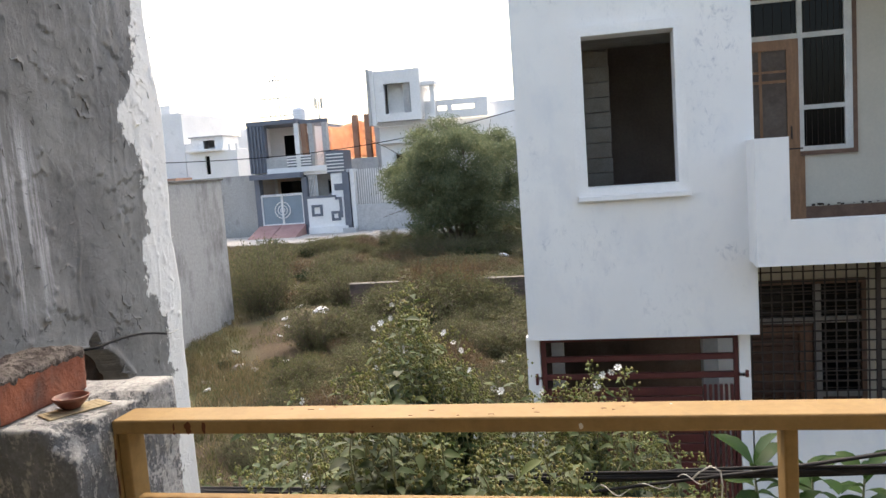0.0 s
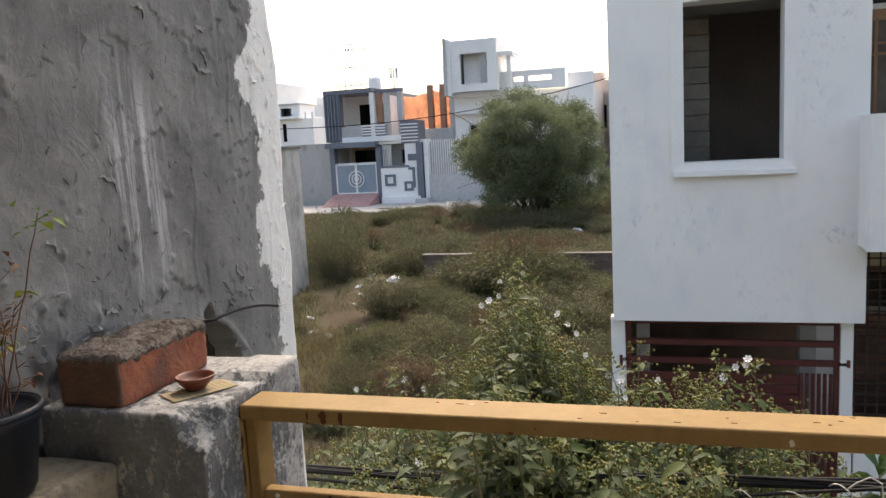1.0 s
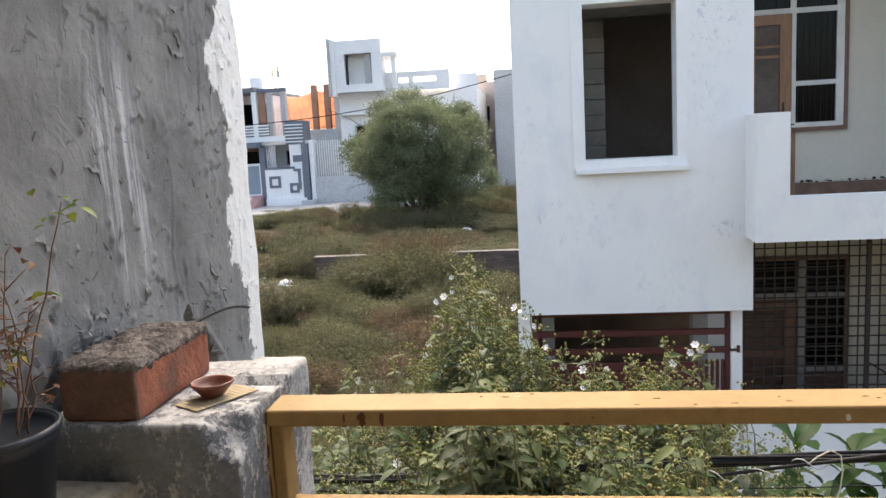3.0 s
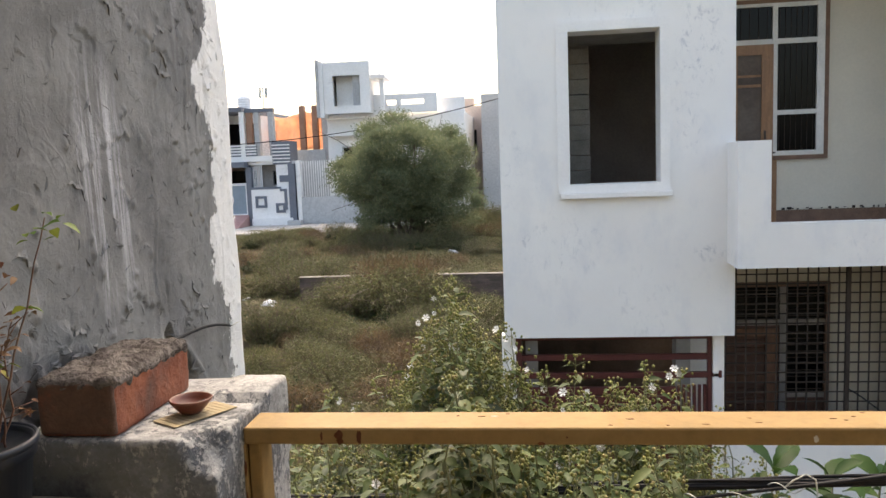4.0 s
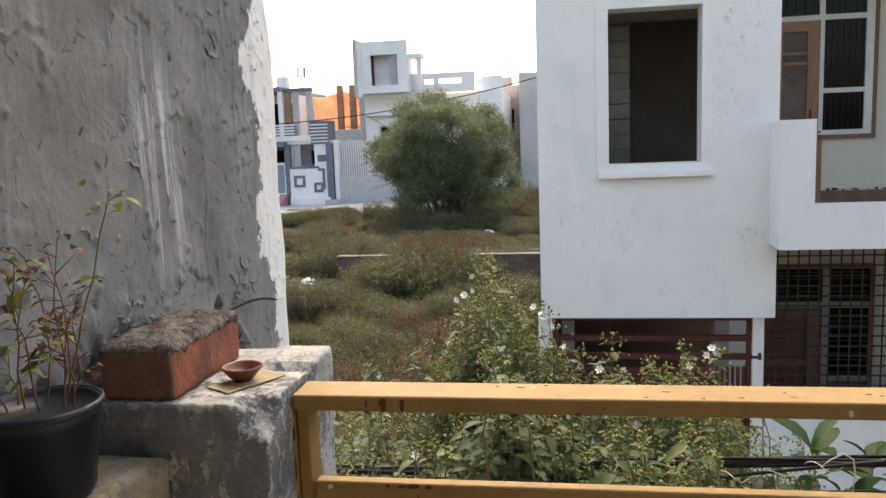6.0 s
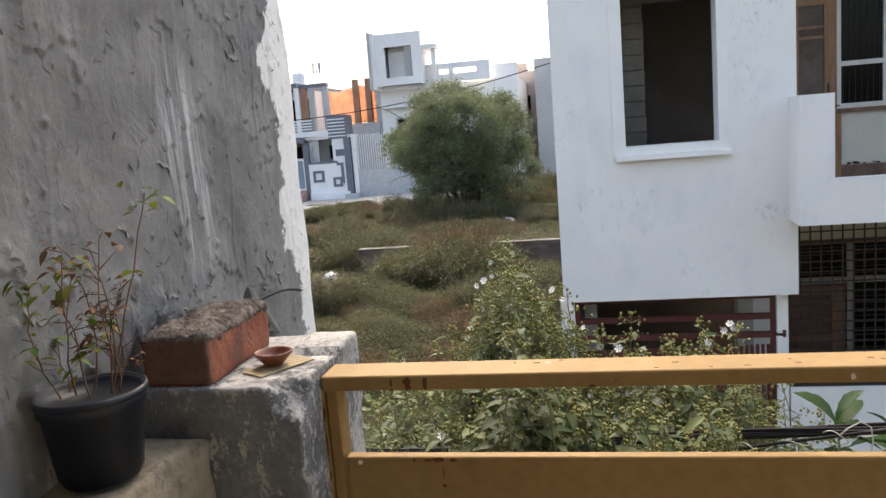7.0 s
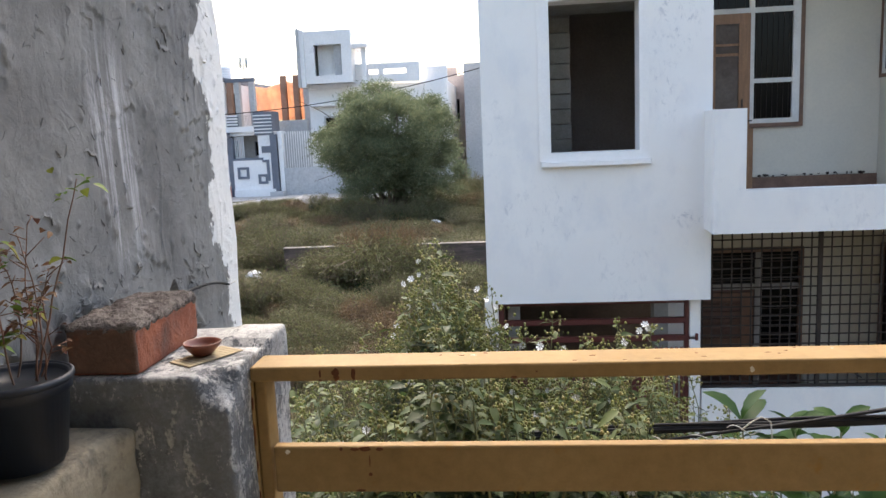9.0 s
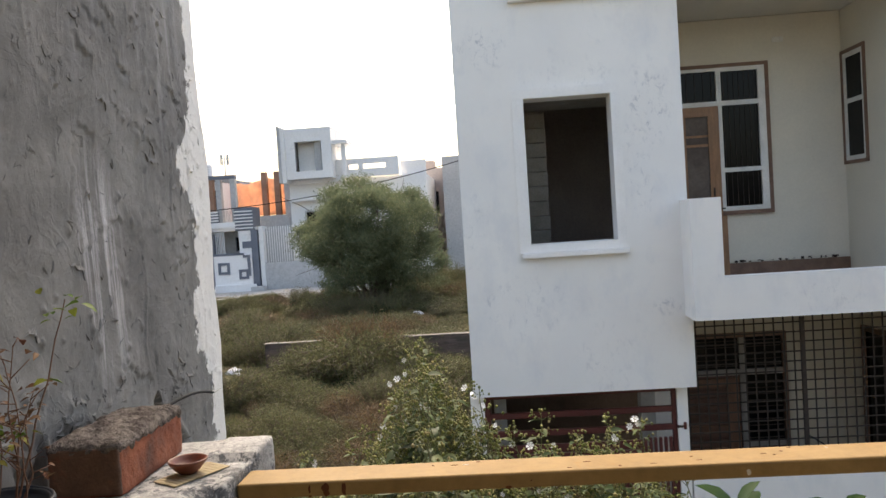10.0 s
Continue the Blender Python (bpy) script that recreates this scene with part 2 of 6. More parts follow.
M_POT = surface("black_plastic", (0.004, 0.008, 0.017), (0.008, 0.013, 0.025), 10, 90, 0.48, 0.05, 0.001, dirt=(0.07, 0.065, 0.06), dirt_at=(0.66, 0.8), dirt_scale=25)
M_SOIL = surface("potting_soil", (0.018, 0.013, 0.01), (0.05, 0.037, 0.028), 60, 200, 1.0, 0.9, 0.01)
M_YELLOW = surface("yellow_enamel", (0.305, 0.205, 0.095), (0.272, 0.175, 0.075), 5, 40, 0.6, 0.12, 0.0015, dirt=(0.3, 0.15, 0.035), dirt_at=(0.62, 0.8), dirt_scale=16, spec=0.12)
M_RUST = surface("rust", (0.09, 0.028, 0.012), (0.17, 0.06, 0.02), 60, 250, 0.95, 0.6, 0.001)
M_CHIP = plain("primer_chip", (0.7, 0.68, 0.62), 0.8)
M_WHITE = facade_paint()
M_WHITE2 = surface("white_trim_paint", (0.87, 0.848, 0.82), (0.82, 0.8, 0.775), 3, 40, 0.75, 0.04, 0.003, grain=0.15)
M_CREAM = surface("cream_wall_paint", (0.6, 0.555, 0.465), (0.55, 0.515, 0.44), 1.6, 40, 0.8, 0.04, 0.003, grain=0.2)
M_MAROON = surface("maroon_gate_paint", (0.075, 0.014, 0.013), (0.105, 0.02, 0.017), 5, 60, 0.5, 0.1, 0.002)
# Brown set dark so the colour carries the shade inside carport and door mesh.
M_CARPORT = surface("shade_darkened_brown_plaster", (0.1, 0.075, 0.062), (0.15, 0.12, 0.1), 2, 30, 0.9, 0.15, 0.004, dirt=(0.06, 0.045, 0.04), dirt_at=(0.5, 0.7), dirt_scale=1.5)
M_DARKWOOD = surface("dark_brown_door_wood", (0.085, 0.035, 0.022), (0.12, 0.055, 0.035), 6, 60, 0.55, 0.2, 0.002, streak=(5, 5, 0.6))
M_WOODDARK = surface("brown_door_wood", (0.13, 0.06, 0.035), (0.19, 0.09, 0.05), 7, 60, 0.55, 0.2, 0.002, streak=(5, 5, 0.6))
M_WOOD = surface("varnished_wood", (0.2, 0.095, 0.042), (0.28, 0.14, 0.065), 7, 60, 0.5, 0.2, 0.002, streak=(5, 5, 0.6))
M_FRAMEWOOD = surface("brown_frame_wood", (0.13, 0.072, 0.048), (0.19, 0.108, 0.072), 8, 70, 0.7, 0.2, 0.002)
M_SASH = surface("pale_window_sash", (0.56, 0.55, 0.52), (0.66, 0.65, 0.62), 6, 60, 0.6, 0.1, 0.002)
# Darker grey than the pale sash, used on the ground-floor window.
M_SASHDARK = surface("darker_grey_sash", (0.22, 0.2, 0.19), (0.3, 0.28, 0.26), 6, 60, 0.7, 0.1, 0.002)
M_IRON = surface("dark_iron_mesh", (0.022, 0.015, 0.012), (0.045, 0.03, 0.024), 10, 100, 0.7, 0.2, 0.001, metal=0.2)
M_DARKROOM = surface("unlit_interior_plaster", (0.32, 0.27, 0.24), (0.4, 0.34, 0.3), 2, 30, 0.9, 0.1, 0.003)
M_BLOCK = surface("bare_block_courses", (0.24, 0.225, 0.2), (0.33, 0.31, 0.28), 5, 60, 0.95, 0.4, 0.006)
M_CABLE = surface("black_cable_sheath", (0.01, 0.01, 0.012), (0.02, 0.02, 0.022), 20, 90, 0.65, 0.05, 0.001, spec=0.2)
M_WIRE = plain("white_twine", (0.62, 0.6, 0.55), 0.7)
M_CONC = surface("weathered_concrete", (0.36, 0.35, 0.33), (0.46, 0.45, 0.44), 0.5, 12, 0.92, 0.3, 0.02, dirt=(0.19, 0.18, 0.17), dirt_at=(0.5, 0.68), dirt_scale=1.0, streak=(1, 1, 0.5))
# White of the far houses, raised so the colour includes distance haze.
M_FARWHITE = surface("haze_lightened_white_render", (0.83, 0.82, 0.81), (0.76, 0.755, 0.75), 0.5, 8, 0.85, 0.1, 0.01, dirt=(0.5, 0.5, 0.5), dirt_at=(0.58, 0.8), dirt_scale=0.7, grain=0.3)
M_FARGREY = surface("grey_cement_render", (0.42, 0.42, 0.42), (0.5, 0.5, 0.5), 0.5, 8, 0.9, 0.2, 0.01, dirt=(0.3, 0.3, 0.3), dirt_at=(0.6, 0.78), dirt_scale=0.8)
# Navy paint greyed and lightened: distance haze mixed into the colour.
M_NAVY = surface("haze_greyed_navy_paint", (0.13, 0.145, 0.18), (0.16, 0.175, 0.21), 1.0, 12, 0.7, 0.1, 0.005)
M_GATEBLUE = surface("blue_grey_gate_paint", (0.21, 0.27, 0.32), (0.24, 0.3, 0.35), 1.5, 14, 0.6, 0.1, 0.004)
M_PINK = surface("red_ramp_tiles", (0.4, 0.22, 0.2), (0.47, 0.28, 0.25), 1.2, 10, 0.85, 0.2, 0.01)
M_BROWNCOL = surface("brown_clad_column", (0.27, 0.15, 0.1), (0.34, 0.2, 0.14), 2, 20, 0.8, 0.1, 0.006)
M_TARP = leaf_material("orange_tarpaulin", (0.86, 0.5, 0.33), (0.88, 0.56, 0.4), (0.88, 0.62, 0.47), 0.55, 0.6)
M_PEACH = surface("peach_render", (0.66, 0.53, 0.44), (0.6, 0.47, 0.4), 0.7, 8, 0.9, 0.1, 0.01)
M_SHEDBRICK = surface("pale_brickwork", (0.42, 0.25, 0.18), (0.5, 0.32, 0.24), 0.9, 9, 0.9, 0.1, 0.01)
M_GLASS, _b = blank("dark_glass", 0.08)
_b.inputs["Base Color"].default_value = (0.004, 0.004, 0.0045, 1)
_b.inputs["Specular IOR Level"].default_value = 0.1
M_ROAD = surface("dusty_concrete_road", (0.5, 0.47, 0.43), (0.42, 0.39, 0.35), 0.4, 6, 0.95, 0.3, 0.02, dirt=(0.3, 0.26, 0.21), dirt_at=(0.6, 0.75), dirt_scale=0.8)
M_OLDBRICK = surface("weathered_brickwork", (0.1, 0.075, 0.065), (0.17, 0.125, 0.11), 1.6, 12, 0.95, 0.6, 0.02, dirt=(0.07, 0.06, 0.05), dirt_at=(0.46, 0.6), dirt_scale=2.2, streak=(0.7, 1, 5))
# Brick inside the wall hole; the hole's shade is put into its dark colour.
M_SHADEBRICK = surface("shade_darkened_brick", (0.032, 0.022, 0.018), (0.065, 0.042, 0.033), 18, 90, 0.95, 0.6, 0.006)
M_CAP = surface("cement_coping", (0.1, 0.09, 0.08), (0.18, 0.165, 0.15), 2, 20, 0.95, 0.3, 0.01)
M_BAG = surface("pale_plastic_litter", (0.72, 0.73, 0.74), (0.55, 0.57, 0.6), 8, 60, 0.5, 0.3, 0.01)
M_BAGBLUE = surface("blue_plastic_litter", (0.35, 0.5, 0.62), (0.5, 0.6, 0.66), 8, 60, 0.5, 0.3, 0.01)
M_STONE = surface("field_stone", (0.27, 0.25, 0.22), (0.38, 0.36, 0.33), 3, 25, 0.95, 0.4, 0.01)
M_BARK = surface("grey_brown_bark", (0.1, 0.075, 0.055), (0.17, 0.13, 0.1), 6, 40, 0.95, 0.5, 0.01, streak=(3, 3, 0.6))
M_STEM = surface("green_brown_stem", (0.15, 0.17, 0.07), (0.2, 0.19, 0.1), 12, 80, 0.7, 0.2, 0.002)
M_TWIG = surface("dry_red_twig", (0.16, 0.075, 0.05), (0.2, 0.13, 0.09), 12, 80, 0.8, 0.2, 0.002)
M_LEAF = leaf_material("shrub_leaf", (0.016, 0.029, 0.011), (0.028, 0.047, 0.016), (0.058, 0.085, 0.028), 0.2)
M_LEAFYOUNG = leaf_material("young_shrub_leaf", (0.034, 0.06, 0.019), (0.06, 0.095, 0.028), (0.115, 0.15, 0.05), 0.3)
M_LEAFBIG = leaf_material("broad_green_leaf", (0.028, 0.07, 0.015), (0.046, 0.1, 0.02), (0.085, 0.15, 0.037), 0.28, 0.4)
M_LEAFDEEP = leaf_material("deep_green_broad_leaf", (0.022, 0.055, 0.014), (0.035, 0.08, 0.018), (0.065, 0.12, 0.03), 0.2, 0.45)
M_BUD = leaf_material("seed_capsule", (0.15, 0.17, 0.052), (0.26, 0.275, 0.095), (0.39, 0.33, 0.17), 0.2, 0.6)
M_PETAL = plain("white_petal", (0.86, 0.86, 0.84), 0.6)
M_POTLEAF = leaf_material("pot_plant_leaf", (0.075, 0.15, 0.026), (0.15, 0.215, 0.042), (0.32, 0.27, 0.05), 0.3)
M_DEADLEAF = leaf_material("withered_leaf", (0.12, 0.05, 0.035), (0.17, 0.09, 0.05), (0.22, 0.13, 0.07), 0.2)
# Paler and greyer than the leaf itself; haze over the tree is in the colour.
M_TREE = leaf_material("hazed_fine_tree_leaf", (0.12, 0.15, 0.09), (0.165, 0.195, 0.115), (0.24, 0.26, 0.16), 0.45)
M_SCRUBGREEN = leaf_material("green_scrub_leaf", (0.082, 0.096, 0.046), (0.13, 0.135, 0.066), (0.215, 0.19, 0.1), 0.3)
# Scrub and dry grass lightened towards grey, with the field's haze in their colours.
M_SCRUB = leaf_material("scrub_leaf", (0.088, 0.1, 0.052), (0.14, 0.142, 0.076), (0.23, 0.195, 0.115), 0.3)
M_DRY = leaf_material("dry_grass_blade", (0.12, 0.105, 0.058), (0.2, 0.165, 0.095), (0.29, 0.225, 0.135), 0.3)
M_RUSTSCRUB = leaf_material("brown_dry_scrub", (0.12, 0.08, 0.045), (0.17, 0.11, 0.06), (0.2, 0.15, 0.08), 0.2)


def ground_material():
    m, b = blank("lot_ground", 1.0)
    big = noise_node(m, 0.16, detail=5)
    med = noise_node(m, 1.1, detail=7, rough=0.65)
    fine = noise_node(m, 14, detail=8, rough=0.7)
    soil = mixc(m, med, (0.04, 0.026, 0.013), (0.075, 0.048, 0.024))
    grass = mixc(m, fine, (0.045, 0.055, 0.02), (0.1, 0.1, 0.042))
    f = math_node(m, "ADD", math_node(m, "MULTIPLY", big, 0.6), math_node(m, "MULTIPLY", med, 0.4))
    col = mixc(m, ramp(m, f, [(0.46, (0.0,)), (0.56, (1.0,))]), soil, grass)
    col = mixc(m, 0.6, col, ramp(m, fine, [(0.3, (0.6, 0.6, 0.6)), (0.7, (1.25, 1.25, 1.25))]), "MULTIPLY")
    links(m)(col, b.inputs["Base Color"])
    bump(m, b, math_node(m, "ADD", med, fine), 0.8, 0.06)
    return m


M_GROUND = ground_material()


# ---- builders ----
def link_mesh(name, me, material, parent=None, label=""):
    ob = new(name, me)
    if material:
        me.materials.append(material)
    if parent:
        ob.parent = parent
    if label:
        ob["label"] = label
    return ob


def part(name, bm, material, parent=None, label="", smooth=False):
    """One mesh object from a bmesh, under its thing or part."""
    me = bpy.data.meshes.new(name)
    bm.normal_update()
    bm.to_mesh(me)
    bm.free()
    if smooth:
        me.shade_smooth()
    return link_mesh(name, me, material, parent, label)


def thing(name, loc, label, category, group="", kind="", turn=0.0):
    ob = new(name)
    ob.empty_display_size = 0.1
    ob.matrix_basis = pose(*loc, 0, 0, turn)
    return tagged(ob, label, category, group, kind)


def add_box(bm, x0, x1, y0, y1, z0, z1):
    v = [bm.verts.new(p) for p in ((x0, y0, z0), (x1, y0, z0), (x1, y1, z0), (x0, y1, z0), (x0, y0, z1), (x1, y0, z1), (x1, y1, z1), (x0, y1, z1))]
    for f in ((0, 3, 2, 1), (4, 5, 6, 7), (0, 1, 5, 4), (1, 2, 6, 5), (2, 3, 7, 6), (3, 0, 4, 7)):
        bm.faces.new([v[i] for i in f])
    return bm


def boxes(*rows, bevel=0.0, seg=1):
    bm = bmesh.new()
    for r in rows:
        add_box(bm, *r)
    if bevel:
        bmesh.ops.bevel(bm, geom=bm.edges[:], offset=bevel, segments=seg, profile=0.5, affect="EDGES")
    return bm


def rough_box(x0, x1, y0, y1, z0, z1, cell=0.02, amp=0.004, bevel=0.008, freq=14.0, seed=0):
    """A block with worn, uneven faces and edges."""
    bm = boxes((x0, x1, y0, y1, z0, z1), bevel=bevel, seg=2)
    for _ in range(7):
        long = [e for e in bm.edges if e.calc_length() > cell * 1.5]
        if not long:
            break
        bmesh.ops.subdivide_edges(bm, edges=long, cuts=1, use_grid_fill=True)
    bm.normal_update()
    off = Vector((seed * 3.1, seed * 1.7, seed))
    for v in bm.verts:
        n = noise.noise(v.co * freq + off) + 0.5 * noise.noise(v.co * freq * 3 + off)
        v.co += v.normal * amp * n
    return bm


def frame_bm(x0, x1, z0, z1, w, y0, y1):
    """A rectangular frame in the xz plane."""
    return boxes((x0, x0 + w, y0, y1, z0, z1), (x1 - w, x1, y0, y1, z0, z1), (x0 + w, x1 - w, y0, y1, z0, z0 + w), (x0 + w, x1 - w, y0, y1, z1 - w, z1))


def wall_rows(x0, x1, y0, y1, z0, z1, holes):
    """Blocks that make a wall along x with rectangular openings (x0, x1, z0, z1) from left to right."""
    rows, x = [], x0
    for a, b, c, d in holes:
        if a > x:
            rows.append((x, a, y0, y1, z0, z1))
        if c > z0:
            rows.append((a, b, y0, y1, z0, c))
        if d < z1:
            rows.append((a, b, y0, y1, d, z1))
        x = b
    if x < x1:
        rows.append((x, x1, y0, y1, z0, z1))
    return rows


def tube(bm, pts, r0, r1=None, n=6):
    """A round bar through the points, tapering from r0 to r1."""
    r1 = r0 if r1 is None else r1
    pts = [Vector(p) for p in pts]
    rings = []
    for i, p in enumerate(pts):
        d = (pts[min(i + 1, len(pts) - 1)] - pts[max(i - 1, 0)]).normalized()
        a = d.orthogonal().normalized() if i == 0 else (a - d * a.dot(d)).normalized()
        c = d.cross(a)
        r = r0 + (r1 - r0) * i / max(1, len(pts) - 1)
        rings.append([bm.verts.new(p + (a * math.cos(k * math.tau / n) + c * math.sin(k * math.tau / n)) * r) for k in range(n)])
    for q, s in zip(rings, rings[1:]):
        for k in range(n):
            bm.faces.new((q[k], q[(k + 1) % n], s[(k + 1) % n], s[k]))
    bm.faces.new(rings[0][::-1])
    bm.faces.new(rings[-1])
    return bm


def lathe(profile, n=32, wobble=0.0):
    bm = bmesh.new()
    rings = []
    for r, z in profile:
        rings.append([bm.verts.new((r * (1 + wobble * math.sin(3 * k * math.tau / n + z * 40)) * math.cos(k * math.tau / n), r * math.sin(k * math.tau / n), z)) for k in range(n)])
    for q, s in zip(rings, rings[1:]):
        for k in range(n):
            bm.faces.new((q[k], q[(k + 1) % n], s[(k + 1) % n], s[k]))
    bm.faces.new(rings[0][::-1])
    bm.faces.new(rings[-1])
    return bm


def leaves_mesh(name, centres, along, length, width, droop=0.25, seed=1, folded=True):
    """Many leaves in one mesh: a pointed blade each, bent along its middle."""
    rng = np.random.default_rng(seed)
    c = np.asarray(centres, float)
    d = np.asarray(along, float)
    k = len(c)
    d = d / (np.linalg.norm(d, axis=1, keepdims=True) + 1e-9)
    s = np.cross(d, rng.normal(size=(k, 3)))
    s /= np.linalg.norm(s, axis=1, keepdims=True) + 1e-9
    n = np.cross(d, s)
    size = rng.uniform(0.65, 1.25, (k, 1))
    ln, wd = length * size, width * size
    tip = c + d * ln - np.array([0, 0, 1.0]) * ln * droop
    mid = c + d * ln * 0.45
    if folded:
        v = np.stack([c, mid - s * wd / 2 + n * wd * 0.15, tip, mid + s * wd / 2 + n * wd * 0.15], 1).reshape(-1, 3)
        i = np.arange(k)[:, None] * 4
        f = np.concatenate([i + [0, 1, 2], i + [0, 2, 3]])
    else:
        v = np.stack([c, mid - s * wd / 2, tip, mid + s * wd / 2], 1).reshape(-1, 3)
        i = np.arange(k)[:, None] * 4
        f = i + [0, 1, 2, 3]
    me = bpy.data.meshes.new(name)
    me.from_pydata(v.tolist(), [], f.tolist())
    return me


def nice_leaves(name, cs, ds, ln, wd, seed):
    """Pointed oval blades, folded on the midrib and bent down."""
    r2 = np.random.default_rng(seed)
    verts, faces = [], []
    for c, d in zip(cs, ds):
        c = Vector(c)
        d = Vector(d).normalized()
        s = d.cross(Vector((r2.normal(0, 0.25), r2.normal(0, 0.25), 1))).normalized()
        n = s.cross(d)
        q = r2.uniform(0.6, 1.2)
        i = len(verts)
        prof = ((0.0, 0.04), (0.22, 0.8), (0.5, 0.95), (0.78, 0.5), (1.0, 0.0))
        for t, w in prof:
            m = c + d * ln * q * t - Vector((0, 0, 1)) * ln * q * 0.35 * t * t
            verts += [tuple(m - s * wd * q * w / 2 + n * wd * q * w * 0.16), tuple(m), tuple(m + s * wd * q * w / 2 + n * wd * q * w * 0.16)]
        for k in range(4):
            a = i + k * 3
            faces += [(a, a + 1, a + 4, a + 3), (a + 1, a + 2, a + 5, a + 4)]
    me = bpy.data.meshes.new(name)
    me.from_pydata(verts, [], faces)
    me.shade_smooth()
    return me


def ground_height(x, y):
    base = -2.95 + 0.9 * min(1.0, max(0.0, (y - 9) / 33.0))
    if y < 42 and y > 6:
        base += 0.16 * noise.noise(Vector((x * 0.22, y * 0.22, 0))) + 0.05 * noise.noise(Vector((x * 1.3, y * 1.3, 4)))
    return base


def wpart(name, bm, material, parent, label="", smooth=False):
    """A part whose mesh is given in the world's coordinates."""
    ob = part(name, bm, material, None, label, smooth)
    hold(ob, parent)
    return ob


def hold(ob, parent):
    m = parent.matrix_basis.inverted() if parent.type == "EMPTY" else Matrix.Identity(4)
    ob.parent = parent
    ob.matrix_parent_inverse = m
    return ob


# ---- ground, road ----
def make_ground():
    xs = np.concatenate([np.array([-3000, -900, -300, -120, -60]), np.arange(-36, 14.1, 0.5), np.array([30, 60, 150, 400, 1200, 3000])])
    ys = np.concatenate([np.array([-3000, -800, -200, -60, -15, -4, 2]), np.arange(5, 42.1, 0.5), np.array([43, 46, 50, 60, 90, 150, 400, 1200, 3500])])
    verts = [(x, y, ground_height(x, y)) for y in ys for x in xs]
    w = len(xs)
    faces = [(j * w + i, j * w + i + 1, (j + 1) * w + i + 1, (j + 1) * w + i) for j in range(len(ys) - 1) for i in range(w - 1)]
    me = bpy.data.meshes.new("ground")
    me.from_pydata([tuple(map(float, v)) for v in verts], [], faces)
    me.shade_smooth()
    tagged(link_mesh("ground", me, M_GROUND), "dry brown earth with patchy grass on an empty lot", "ground", kind="structure")


make_ground()
tagged(part("road", boxes((-60, 30, 39.5, 45.2, -2.3, -2.02), bevel=0.03), M_ROAD), "dusty pale concrete road in front of the houses", "road", kind="structure")


# ---- own balcony ----
WALL_X = -1.088


EDGE_Z = (0.5, 0.8, 1.0, 1.13, 1.2, 1.28, 1.5, 1.63, 1.72, 1.85, 2.0, 2.4)
EDGE_Y = (1.925, 1.928, 1.928, 1.943, 1.935, 1.922, 1.936, 1.942, 1.917, 1.9, 1.904, 1.9)


